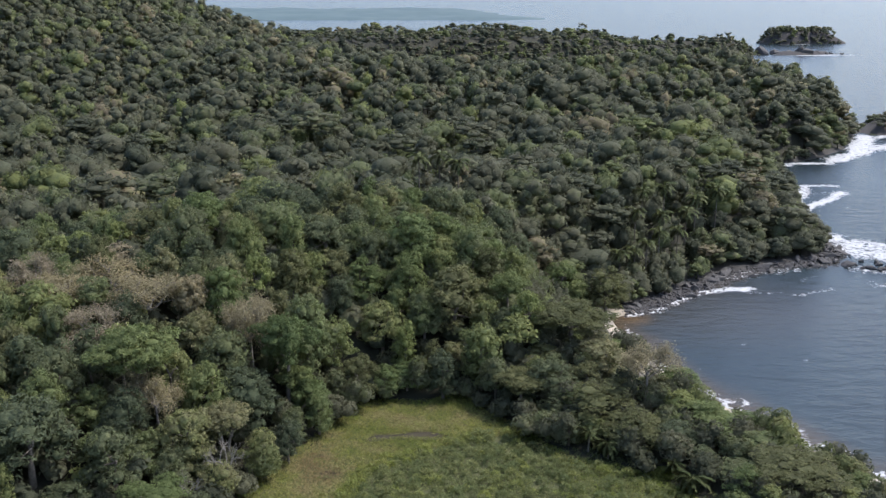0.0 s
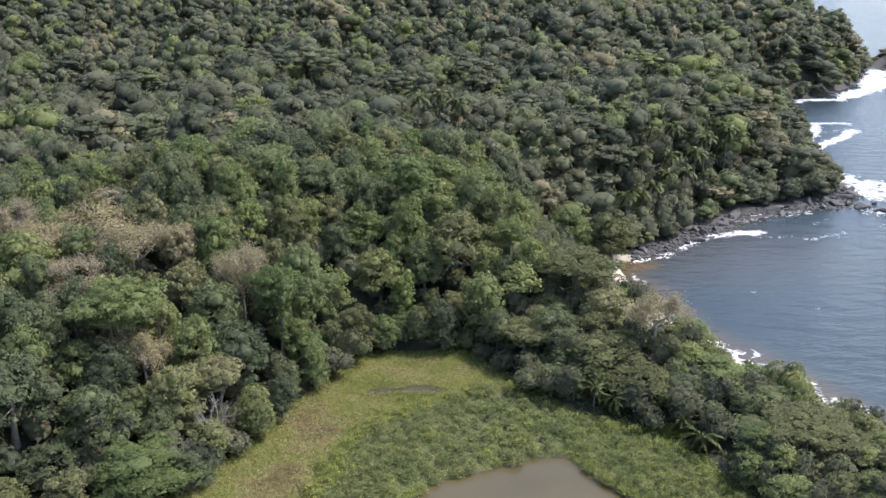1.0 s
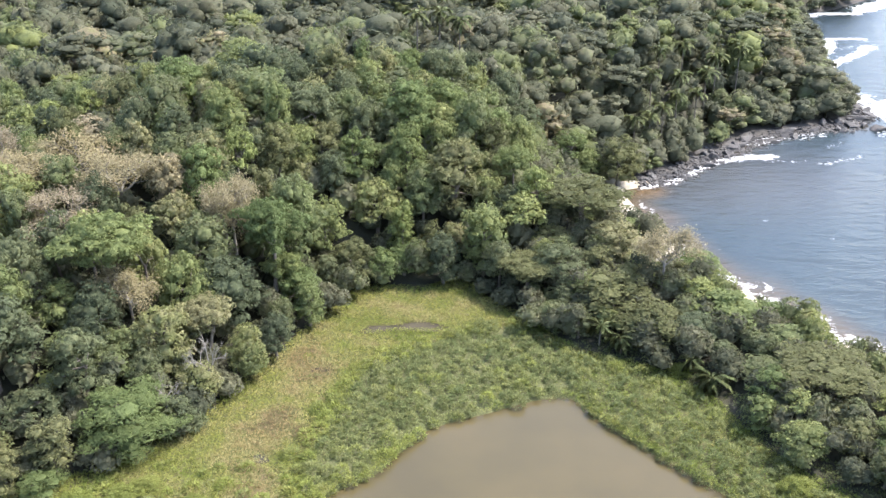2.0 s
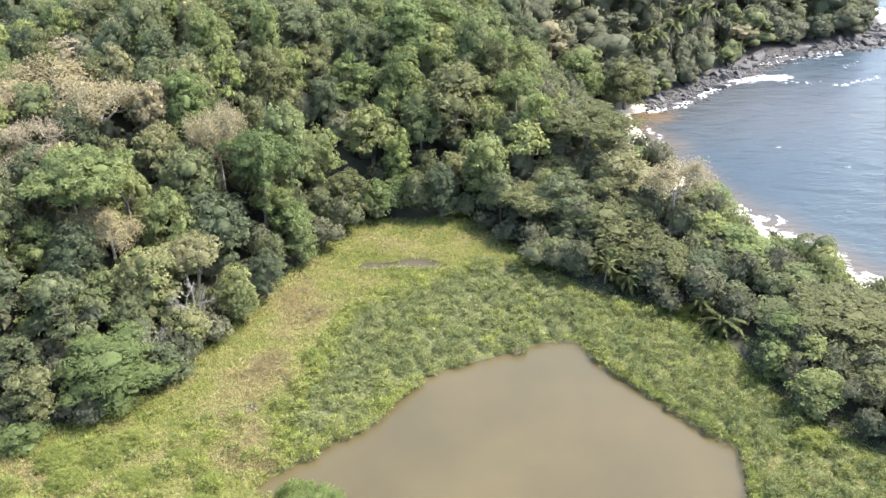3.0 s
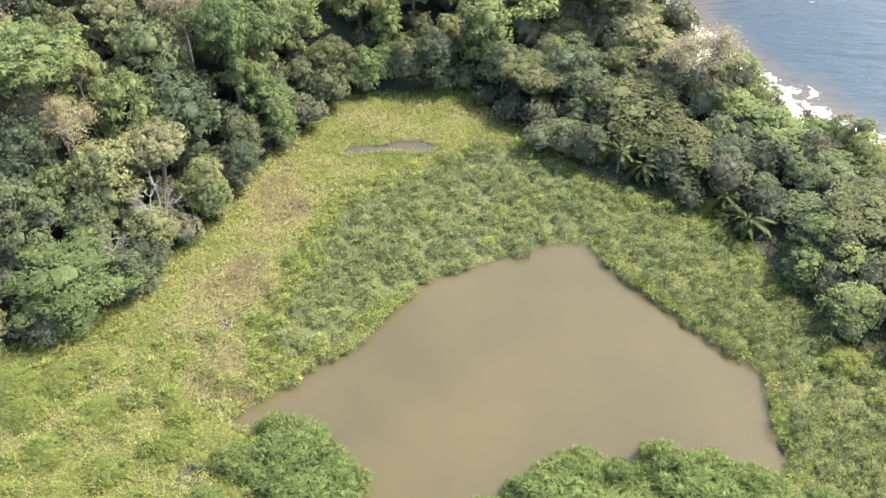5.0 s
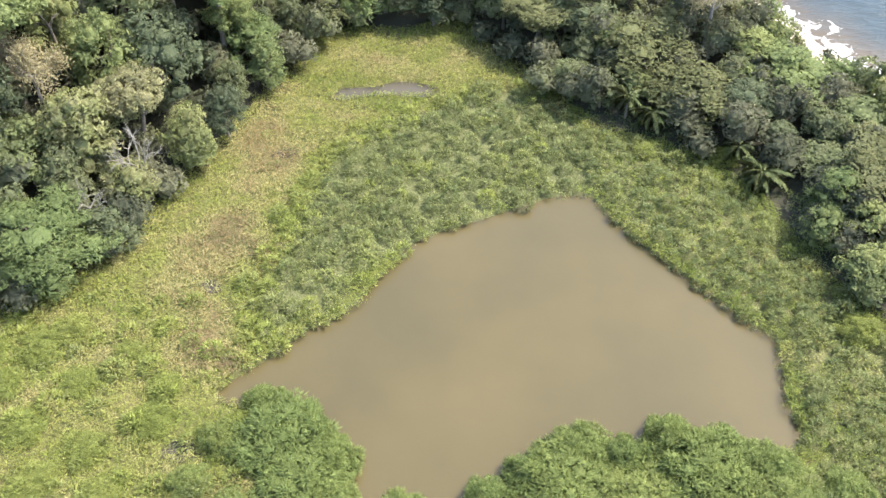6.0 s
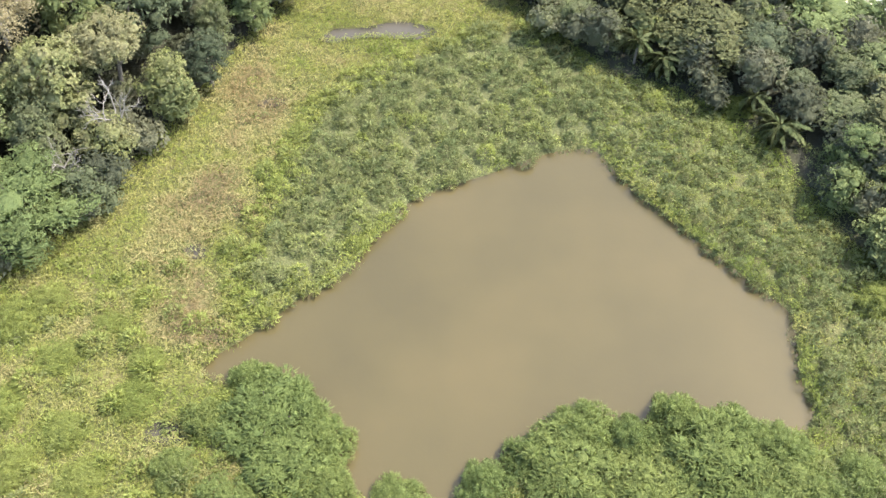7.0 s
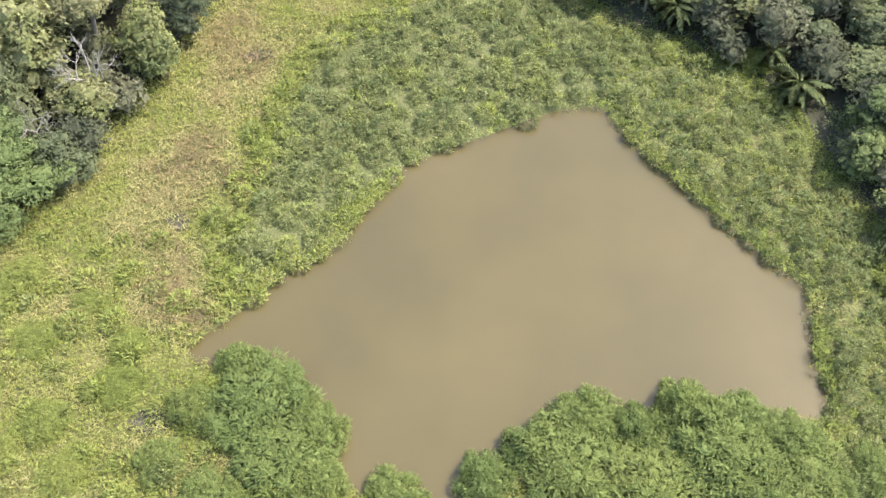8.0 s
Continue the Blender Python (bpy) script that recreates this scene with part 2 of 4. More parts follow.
def sprays(rng, p, n, size, slim=0.55, jitter=0.6, droop=0.15):
    """Leaf sprays: pointed leaves at the points p that face about along n."""
    c = len(p)
    out = unit(n)
    n = unit(n + rng.normal(0, jitter, (c, 3)))
    a = unit(np.cross(n, rng.normal(0, 1, (c, 3))))
    b = np.cross(n, a)
    s = (size * rng.uniform(0.6, 1.35, (c, 1)))
    w = s * slim * rng.uniform(0.7, 1.25, (c, 1))
    v = np.stack((p - a * s * 0.7 - b * w, p + a * s - n * s * droop, p - a * s * 0.7 + b * w), axis=1)
    soft = np.repeat(unit(n * 0.75 + out * 0.65), 3, axis=0)
    return v.reshape(-1, 3), np.arange(c * 3).reshape(-1, 3), soft


def plumes(rng, p, way, size, slim=0.2):
    """Leaf sprays that stand out along way, their faces turned up."""
    c = len(p)
    a = unit(way + rng.normal(0, 0.4, (c, 3)))
    n = np.cross(a, rng.normal(0, 1, (c, 3)))
    n = unit(np.where(n[:, 2:] < 0, -n, n))
    b = np.cross(n, a)
    s = size * rng.uniform(0.6, 1.4, (c, 1))
    w = s * slim
    v = np.stack((p - b * w, p + a * s * 1.9 - (0, 0, 0.15) * s, p + b * w), axis=1)
    return v.reshape(-1, 3), np.arange(c * 3).reshape(-1, 3), np.repeat(unit(n * 0.7 + (0, 0, 0.3) + unit(way) * 0.4), 3, axis=0)


def ico(level):
    hull = bmesh.new()
    bmesh.ops.create_icosphere(hull, subdivisions=level, radius=1.0)
    v = np.array([w.co[:] for w in hull.verts])
    hull.verts.index_update()
    f = np.array([[w.index for w in face.verts] for face in hull.faces])
    hull.free()
    return v, f


ICO1, ICO2 = ico(1), ico(2)


def tube(points, radii, sides=6):
    pts = np.asarray(points, float)
    v = []
    for i, p in enumerate(pts):
        d = unit((pts[min(i + 1, len(pts) - 1)] - pts[max(i - 1, 0)])[None])[0]
        a = unit(np.cross(d, (0.31, 0.95, 0.05))[None])[0]
        b = np.cross(d, a)
        ang = np.arange(sides) * 2 * math.pi / sides
        v.append(p + radii[i] * (np.cos(ang)[:, None] * a + np.sin(ang)[:, None] * b))
    q = [(i * sides + j, i * sides + (j + 1) % sides, (i + 1) * sides + (j + 1) % sides, (i + 1) * sides + j) for i in range(len(pts) - 1) for j in range(sides)]
    return np.concatenate(v), np.array(q)


def waver(x, y, scale, seed=0):
    """Smooth pseudo-random field, about -1 to 1."""
    r = np.random.RandomState(seed)
    out = np.zeros(np.shape(x))
    for k in range(9):
        a, f, ph = r.uniform(0, 2 * math.pi), (0.6 + 1.6 * k / 8) / scale, r.uniform(0, 2 * math.pi)
        out = out + np.sin((np.cos(a) * x + np.sin(a) * y) * f * 2 * math.pi + ph) / (1 + 0.25 * k)
    return out / 3.0


def step(a, b, v):
    t = np.clip((v - a) / (b - a), 0, 1)
    return t * t * (3 - 2 * t)


def inside_distance(poly, x, y):
    """Distance to the outline, positive inside."""
    x, y = np.asarray(x, float), np.asarray(y, float)
    best, odd = np.full(x.shape, 1e18), np.zeros(x.shape, bool)
    for (x0, y0), (x1, y1) in zip(poly, poly[1:] + poly[:1]):
        dx, dy = x1 - x0, y1 - y0
        t = np.clip(((x - x0) * dx + (y - y0) * dy) / (dx * dx + dy * dy), 0, 1)
        best = np.minimum(best, (x - x0 - t * dx) ** 2 + (y - y0 - t * dy) ** 2)
        if y0 != y1:
            odd ^= ((y0 > y) != (y1 > y)) & (x < x0 + (y - y0) / (y1 - y0) * dx)
    return np.where(odd, 1, -1) * np.sqrt(best)


def near_line(points, x, y):
    best = np.full(np.shape(x), 1e18)
    for (x0, y0), (x1, y1) in zip(points, points[1:]):
        dx, dy = x1 - x0, y1 - y0
        t = np.clip(((x - x0) * dx + (y - y0) * dy) / (dx * dx + dy * dy), 0, 1)
        best = np.minimum(best, (x - x0 - t * dx) ** 2 + (y - y0 - t * dy) ** 2)
    return np.sqrt(best)


# ---- plan ----
COAST = [(95, 110), (84, 132), (73, 151), (66.5, 159), (60.5, 169), (52, 184), (47, 198), (44.5, 210), (42.5, 222), (42, 231.5), (48, 236), (57, 243), (68, 255), (83, 270), (100, 277), (112, 281), (120, 296),
         (120, 314), (127, 340), (139, 383), (147, 429), (168, 441), (192, 465), (214, 505), (230, 545), (234, 592), (200, 650), (100, 690), (20, 725), (-60, 765), (-130, 830)]
HEADLAND = [(-70, 850), (60, 885), (170, 930), (260, 985), (318, 1028), (340, 1056), (312, 1082), (190, 1065), (60, 1040), (-100, 1020), (-320, 1010)]
LAND = COAST + HEADLAND + [(-900, 1100), (-4500, 1400), (-4500, -3000), (900, -3000), (260, -300), (140, 10)]
MARSH = [(-44, 123), (-36.5, 131), (-32.5, 138), (-27, 149.5), (-22.5, 159), (-19.5, 165.5), (-16.5, 174), (-11, 176), (-3, 175), (3, 179.5), (7.5, 171), (12.5, 165.5), (17.5, 157.5), (22.5, 152), (29, 149.5),
         (35, 145), (39, 139.5), (42, 131), (44, 126), (47, 121), (56, 112), (66, 96), (74, 70), (30, 20), (-60, 20), (-85, 80), (-60, 114)]
POND = [(18.6, 141.2), (15.3, 140.9), (10.9, 139.1), (6.6, 136.8), (2.3, 135.2), (-2.3, 132.8), (-3.8, 129.7), (-6.5, 126.2), (-7.8, 123.6), (-10.2, 121.2), (-12.9, 120.1), (-15.3, 117.1), (-18.3, 114.8), (-21.2, 112.5),
        (-21.6, 110.8), (-17, 109.5), (-12.5, 107.5), (-9.6, 105), (-8, 102), (-7, 98.5), (-2, 96.5), (2.5, 95.5), (6, 98.5), (10, 101.5), (14, 103.8), (20, 105), (28, 104.6), (33, 104.6), (35.6, 105), (36.3, 107),
        (35.5, 109.6), (36, 113.4), (36.7, 118.3), (33.4, 121.2), (31.2, 124.5), (27.8, 128), (24.3, 132.3), (21.2, 136.9), (19.7, 140.1)]
POOL = [(-14.2, 160.8), (-11.8, 162.9), (-8.9, 162.5), (-4.5, 164.1), (-1.2, 163.4), (1.1, 162.2), (-1.5, 160.6), (-5.1, 161.1), (-8.8, 161.2), (-11.6, 159.9)]
PUDDLES = [[(-26, 104.2), (-24.6, 105.6), (-22.6, 105.2), (-22.4, 104.2), (-24, 103.6)], [(-25.8, 126), (-24.6, 126.9), (-23.4, 126), (-24.4, 125.2)], [(-20.8, 148.6), (-19, 149.7), (-17.6, 149.2), (-18.8, 148.3)]]
SHRUBS = [(-20, 115), (-21, 121), (-20.7, 127), (-18.6, 137), (-16.5, 145.3), (-10.9, 154.2), (-6.1, 156.4), (-0.4, 158.4), (6.4, 162.2), (13, 163.2), (17.2, 157), (22.5, 152), (29, 149.5), (35, 145), (39, 139.5), (42, 131), (44, 126),
          (47, 121), (56, 112), (66, 96), (40, 85), (36, 104), (36.7, 118), (31, 124), (18.6, 141), (6.6, 136.5), (-3.8, 129.5), (-10, 121), (-18, 115)]
BROWN = [(-22.8, 157), (-19.8, 150), (-22.4, 142), (-23.6, 133), (-26.5, 130), (-25, 122), (-23.5, 117)]
ISLETS = [[(384, 1215), (400, 1200), (440, 1205), (478, 1212), (486, 1222), (470, 1245), (410, 1250)],
          [(345, 1046), (356, 1036), (392, 1040), (420, 1050), (424, 1058), (392, 1066), (350, 1062)],
          [(222, 520), (232, 512), (262, 516), (290, 530), (300, 560), (270, 575), (240, 560)]]
ISLET_HEIGHT = [14, 3, 5]


def ground_z(x, y):
    x, y = np.asarray(x, float), np.asarray(y, float)
    d = inside_distance(LAND, x, y)
    m = -inside_distance(MARSH, x, y)
    hill = (9 + 11 * np.exp(-((x + 45) / 45) ** 2 - ((y - 205) / 45) ** 2) + 10 * np.exp(-((x - 10) / 40) ** 2 - ((y - 255) / 36) ** 2)
            + 13 * np.exp(-((x - 145) / 55) ** 2 - ((y - 580) / 55) ** 2) + 13 * np.exp(-((x + 20) / 170) ** 2 - ((y - 510) / 95) ** 2) + 60 * np.exp(-((x + 300) / 170) ** 2 - ((y - 720) / 230) ** 2))
    hill = np.where(y > 800, np.maximum(hill, 25 - 13 * step(60, 260, x) + 4 * waver(x, y, 120, 13) + 9 * np.exp(-((x - 305) / 26) ** 2)), hill) + 2.2 * waver(x, y, 60, 3)
    rise = np.where(y > 780, step(-2, 40, d), np.where(y > 600, step(3, 70, d), np.where((x > 140), step(1, 20, d), step(3, 40, d))))
    z = 0.7 + hill * rise * step(0, 30, m) * step(60, 110, y)
    z = np.where(d < 6, np.minimum(z, 0.2 * d - 0.4), z)
    z = np.where(d < 0, np.maximum(-0.4 + 0.18 * d, -12), z)
    z = np.where((y > 229) & (y < 320) & (d > -8) & (d < 3), np.maximum(z, -0.7 + 1.0 * step(-7, 1, d)), z)
    for water in (POND, POOL, *PUDDLES):
        w = inside_distance(water, x, y)
        if water is POND:
            z = np.where(w > -3.0, np.minimum(z, np.maximum(-0.25 - 0.33 * w, -1.5)), z)
        else:
            z = np.where(w > -2.5, np.minimum(z, 0.34), z)
    for isle, h in zip(ISLETS, ISLET_HEIGHT):
        w = inside_distance(isle, x, y)
        z = np.where(w > -8, np.maximum(z, -2 + (h + 2) * step(-3, 9, w)), z)
    return z


def spaced(dense0, dense1, gap, far0, far1, grow=1.35):
    mid = list(np.arange(dense0, dense1 + gap / 2, gap))
    lo, g, p = [], gap, mid[0]
    while p > far0:
        g *= grow
        p -= g
        lo.append(max(p, far0))
    hi, g, p = [], gap, mid[-1]
    while p < far1:
        g *= grow
        p += g
        hi.append(min(p, far1))
    return np.array(lo[::-1] + mid + hi)


def sheet(xs, ys):
    gx, gy = np.meshgrid(xs, ys)
    i = np.arange(len(xs) * len(ys)).reshape(len(ys), len(xs))
    q = np.stack((i[:-1, :-1], i[:-1, 1:], i[1:, 1:], i[1:, :-1]), axis=-1).reshape(-1, 4)
    return gx.ravel(), gy.ravel(), q


# ---- ground, sea and pond ----
gx, gy, gq = sheet(np.unique(np.concatenate((spaced(-60, 60, 2.5, -120, 130, 1.06), spaced(-120, 360, 8, -4900, 4900)))),
                   np.unique(np.concatenate((spaced(90, 285, 3.5, 60, 300, 1.08), spaced(60, 1260, 7, -4900, 4900)))))
gz = ground_z(gx, gy)
gd = inside_distance(LAND, gx, gy)
gm = inside_distance(MARSH, gx, gy)
beach = step(-6, -1, gd) * (1 - step(3.0, 6, gd - 6 * (1 - step(192, 206, gy)) + 1.5 * waver(gx, gy, 9, 5))) * step(120, 140, gy) * (1 - step(232, 237, gy))
stony = (1 - step(1.5, 4, gd)) * step(232, 238, gy)
for isle in ISLETS:
    stony = np.maximum(stony, step(-6, 0, inside_distance(isle, gx, gy)) * (1 - step(6, 14, inside_distance(isle, gx, gy))))
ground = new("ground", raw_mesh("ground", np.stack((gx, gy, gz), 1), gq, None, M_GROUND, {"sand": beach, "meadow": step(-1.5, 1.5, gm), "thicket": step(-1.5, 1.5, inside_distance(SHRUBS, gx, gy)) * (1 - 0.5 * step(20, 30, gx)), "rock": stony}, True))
tagged(ground, "forest floor, marshy meadow, sand beach and rocky shore", "ground", kind="structure")

FOAM_BEACH = [([(74, 149), (67, 158), (61, 168), (56, 178), (52.5, 184.5)], 2.2, 0.52), ([(52, 185), (47.5, 198), (44, 210)], 1.9, 0.46), ([(45.5, 213), (44, 224)], 2.0, 0.34),
        ([(62, 170), (66, 166)], 1.8, 0.45), ([(57.5, 180), (60, 178.5)], 1.6, 0.45), ([(68, 160), (72, 157)], 1.8, 0.45)]
FOAM_ROCKS = [([(47, 231), (53, 233.5), (60.5, 241), (67, 247), (75, 250.5), (82, 252)], 2.6, 0.66), ([(64, 256), (70, 262), (77, 268), (86, 273)], 2.4, 0.56),
        ([(72, 258), (80, 264), (86, 268)], 2.6, 0.50), ([(82, 262), (92, 266), (100, 270)], 3.0, 0.42), ([(80, 249), (95, 246), (106, 252)], 1.6, 0.30), ([(100, 258), (104, 262)], 2, 0.25),
        ([(121, 308), (128, 298), (140, 290)], 9.0, 0.52), ([(126, 287), (142, 281), (165, 285)], 8.5, 0.56), ([(120, 270), (135, 262), (150, 258)], 5.0, 0.42), ([(118, 256), (140, 246), (160, 247)], 4.0, 0.30)]
FOAM_FAR = [([(130, 344), (137, 352), (147, 362), (155, 374)], 3.4, 0.60), ([(129, 345), (133, 358), (139, 372), (143, 380)], 4.0, 0.55), ([(140, 382), (150, 386), (158, 383)], 2.6, 0.58), ([(143, 368), (150, 372)], 2.6, 0.35),
        ([(145, 429), (158, 431), (172, 434), (188, 445)], 4.4, 0.62), ([(178, 442), (200, 462), (214, 478)], 7.0, 0.55), ([(196, 458), (212, 492), (222, 508), (245, 508)], 8.0, 0.60), ([(210, 470), (235, 490), (270, 505)], 8.0, 0.52),
        ([(310, 1030), (345, 1034), (425, 1046)], 7.0, 0.62), ([(318, 1062), (335, 1050)], 5, 0.5), ([(384, 1205), (440, 1200), (490, 1216)], 5.0, 0.50)]
sx, sy, sq = sheet(np.unique(np.concatenate((spaced(38, 170, 2.0, 30, 300, 1.04), spaced(-300, 520, 25, -4900, 4900)))),
                   np.unique(np.concatenate((spaced(142, 315, 2.0, 100, 530, 1.03), spaced(60, 1260, 20, -4900, 4950)))))
foam = np.zeros(len(sx))
for line, width, amount in FOAM_BEACH + FOAM_ROCKS + FOAM_FAR:
    foam = np.maximum(foam, amount * (1 - step(0.35 * width, 1.15 * width, near_line(line, sx, sy) + 0.35 * width * waver(sx, sy, 7, 8))))
off = -inside_distance(LAND, sx, sy)
shoal = (1 - step(0, 10 + 4 * waver(sx, sy, 20, 4), off)) * step(140, 160, sy) * (1 - step(300, 320, sy))
shoal = np.maximum(0.55 * shoal, 0.75 * (1 - step(1, 9, np.hypot(sx - 46.5, sy - 228))))
shoal = np.maximum(shoal, 0.16 * (1 - step(6, 40, np.hypot((sx - 62) * 0.6, sy - 236))))
sea = new("sea", raw_mesh("sea", np.stack((sx, sy, np.full(len(sx), -0.25)), 1), sq, None, M_SEA, {"foam": foam, "shoal": shoal}, True))
tagged(sea, "dark blue sea with ripples and white surf on the shore", "sea", kind="structure")


def pool(name, outline, z, label, water):
    """A sheet of still water that reaches a little under its banks."""
    for _ in range(2):
        outline = [(a * (1 - k) + c * k, b * (1 - k) + d * k) for (a, b), (c, d) in zip(outline, outline[1:] + outline[:1]) for k in (0.25, 0.75)]
    bm = bmesh.new()
    face = bm.faces.new([bm.verts.new((x, y, z)) for x, y in outline])
    bmesh.ops.triangulate(bm, faces=[face])
    me = bpy.data.meshes.new(name)
    bm.to_mesh(me)
    bm.free()
    me.materials.append(water)
    return tagged(new(name, me), label, "pond", kind="structure")


def widened(outline, by):
    c = np.mean(outline, axis=0)
    return [tuple(c + (np.array(p) - c) * (1 + by / max(np.hypot(*(np.array(p) - c)), 1))) for p in outline]


pool("pond", widened(POND, 0.5), 0.0, "muddy brown pond with still opaque water", M_POND)
pool("pond", widened(POOL, 0.6), 0.55, "small shallow grey-brown pool in the marsh grass", M_POOL)
for one in PUDDLES:
    pool("puddle", widened(one, 0.6), 0.45, "small grey-brown puddle among marsh plants", M_POOL)


# ---- plants: shapes ----
def dome_lobes(rng, wide, low, high, count, r0, r1, flat=0.8, full=0.0):
    """Leafy lobes over a dome of that width between two heights."""
    out = []
    for i in range(count):
        u = (i + 0.5) / count
        tilt = math.acos(1 - u * (1 - full) * 1.0) if full < 1 else 0
        a = i * 2.39996 + rng.uniform(-0.4, 0.4)
        r = rng.uniform(r0, r1)
        k = rng.uniform(0.7, 1.15)
        rad = max(wide / 2 - r * 0.75, 0.2) * math.sin(tilt) * k
        z = low + (high - low - r * flat) * math.cos(tilt) * rng.uniform(0.72, 1.0)
        out.append((rad * math.cos(a), rad * math.sin(a), max(z, r * 0.5), r, r * rng.uniform(0.85, 1.15), r * flat * rng.uniform(0.85, 1.15)))
    return np.array(out)


def clothe(rng, soup, lobes, size, cover, core=ICO1, core_scale=0.88, low=-0.35, slim=0.55, jitter=0.6, tint=0.0):
    """Cover lobes with leaf sprays over a closed leafy core."""
    for i, (cx, cy, cz, rx, ry, rz) in enumerate(lobes):
        c, r = np.array((cx, cy, cz)), np.array((rx, ry, rz))
        n = max(int(cover * 4 * math.pi * (rx * ry * rz) ** (2 / 3) * 0.7 / (2 * size * size * slim)), 4)
        d = unit(rng.normal(0, 1, (n * 2, 3)))
        d = d[d[:, 2] > low][:n]
        p = c + d * r * rng.uniform(0.86, 1.06, (len(d), 1))
        keep = np.ones(len(p), bool)
        for j, o in enumerate(lobes):
            if j != i:
                keep &= (((p - o[:3]) / o[3:]) ** 2).sum(1) > 0.62
        if keep.any():
            v, q, m = sprays(rng, p[keep], unit(unit(d[keep] / r) + (0, 0, 0.5)), size, slim, jitter)
            soup.add(v, t=q, tint=tint, normals=m)
        if core is not None:
            cv = core[0] * r * core_scale * rng.uniform(0.9, 1.08, (len(core[0]), 1)) + c
            soup.add(cv, t=core[1], tint=tint, normals=unit(unit(core[0] / r) + (0, 0, 0.3)))


def clumps(rng, lobes, each, r0=0.24, r1=0.46, low=-0.25):
    """Small leafy clumps over the outside of larger lobes."""
    out = []
    for i, lobe in enumerate(lobes):
        d = unit(rng.normal(0, 1, (each * 3, 3)))
        d = d[d[:, 2] > low][:each]
        p = lobe[:3] + d * lobe[3:] * rng.uniform(0.8, 1.05, (len(d), 1))
        free = np.all([(((p - o[:3]) / o[3:]) ** 2).sum(1) > 0.6 for j, o in enumerate(lobes) if j != i], axis=0)
        for q, clear in zip(p, free):
            if clear:
                r = lobe[3] * rng.uniform(r0, r1)
                out.append((*q, r * rng.uniform(0.8, 1.3), r * rng.uniform(0.8, 1.3), r * rng.uniform(0.55, 0.85)))
    return np.array(out)


def leafy(rng, soup, lobes, each, size, cover, slim, jitter, low=-0.25):
    """A crown: closed inner lobes, clumps over them, sprays over the clumps."""
    clothe(rng, soup, lobes, size * 1.1, cover * 0.5, ICO1, 0.6, low, slim, jitter)
    clothe(rng, soup, clumps(rng, lobes, each, low=low), size, cover, None, 0.9, -0.15, slim, jitter)


def limbs_to(rng, trunk_top, lobes, base_r, pick):
    """Bent limbs from the trunk's head to some of the lobes."""
    out = []
    for i in rng.permutation(len(lobes))[:pick]:
        end = lobes[i][:3]
        start = np.array(trunk_top) * (1, 1, rng.uniform(0.72, 1.0))
        midp = (start + end) / 2 + rng.normal(0, 0.35, 3) + (0, 0, 0.25)
        out.append(tube([start, midp, end], [base_r * 0.5, base_r * 0.34, base_r * 0.12], 5))
    return out


def part(name, data, parent, label="", m=None):
    ob = new(name, data)
    ob.parent = parent
    if m is not None:
        ob.matrix_basis = m
    return tagged(ob, label)


def stem_mesh(rng, height, r, lean=0.5):
    bend = rng.normal(0, lean, 2)
    pts = [(0, 0, -0.6), (bend[0] * 0.2, bend[1] * 0.2, height * 0.4), (bend[0], bend[1], height)]
    v, q = tube(pts, [r * 1.5, r, r * 0.6], 7)
    return raw_mesh("trunk", v, q, None, M_BARK, None, True), np.array(pts[-1])


def lobes_for(kind, rng):
    """The lobes of a crown nine metres wide on a tree twelve high."""
    if kind == "round":
        return dome_lobes(rng, 9.6, 3.4, 12.0, 20, 0.9, 2.5, 0.8), 6.5
    if kind == "lumpy":
        return dome_lobes(rng, 9.4, 2.4, 12.0, 24, 0.7, 2.2, 0.85), 6.0
    if kind == "spreading":
        top = dome_lobes(rng, 9.4, 9.2, 12.0, 18, 1.2, 1.8, 0.42)
        low = dome_lobes(rng, 7.6, 7.6, 9.6, 7, 1.0, 1.5, 0.45)
        return np.concatenate((top, low)), 8.0
    if kind == "heap":
        return dome_lobes(rng, 9.3, 2.4, 12.0, 14, 1.3, 2.6, 0.85), 4.0
    if kind == "tower":
        out = []
        for i in range(20):
            z = 2.2 + 8.6 * i / 19
            a, rad = i * 2.4, rng.uniform(1.6, 3.0) * (1 - 0.55 * (z / 12) ** 2)
            r = rng.uniform(1.1, 1.7)
            out.append((rad * math.cos(a), rad * math.sin(a), z, r, r, r * 1.15))
        return np.array(out), 8.0
    if kind in ("feathery", "plumed"):
        top = dome_lobes(rng, 9.2, 2.6, 12.0, 17, 1.1, 2.1, 0.7)
        return np.concatenate((top, dome_lobes(rng, 9.0, 1.4, 4.0, 6, 1.2, 1.6, 0.8))), 6.0
    return dome_lobes(rng, 9.0, 6.0, 12.0, 15, 1.1, 1.8, 0.75), 7.5


LABELS = {"plumed": "low feathery tree with fine leaves down to the ground", "round": "broad-crowned green forest tree with dense glossy leaves", "lumpy": "dark green forest tree with a lumpy leafy crown",
          "spreading": "flat-topped spreading tree with layered leaves", "tower": "slender forest tree overgrown by leafy vines",
          "feathery": "low feathery tree with fine leaves down to the ground", "pale": "pale yellow-green tree with large bright leaves",
          "dry": "half-bare dry-season tree with tan leaves and thin branches", "dead": "leafless dead tree with bleached grey branches"}
NAMES = {"plumed": "feathery_tree", "round": "broadleaf_tree", "lumpy": "forest_tree", "spreading": "spreading_tree", "tower": "vine_covered_tree", "feathery": "feathery_tree", "pale": "pale_leaved_tree", "dry": "dry_tree", "dead": "dead_tree"}
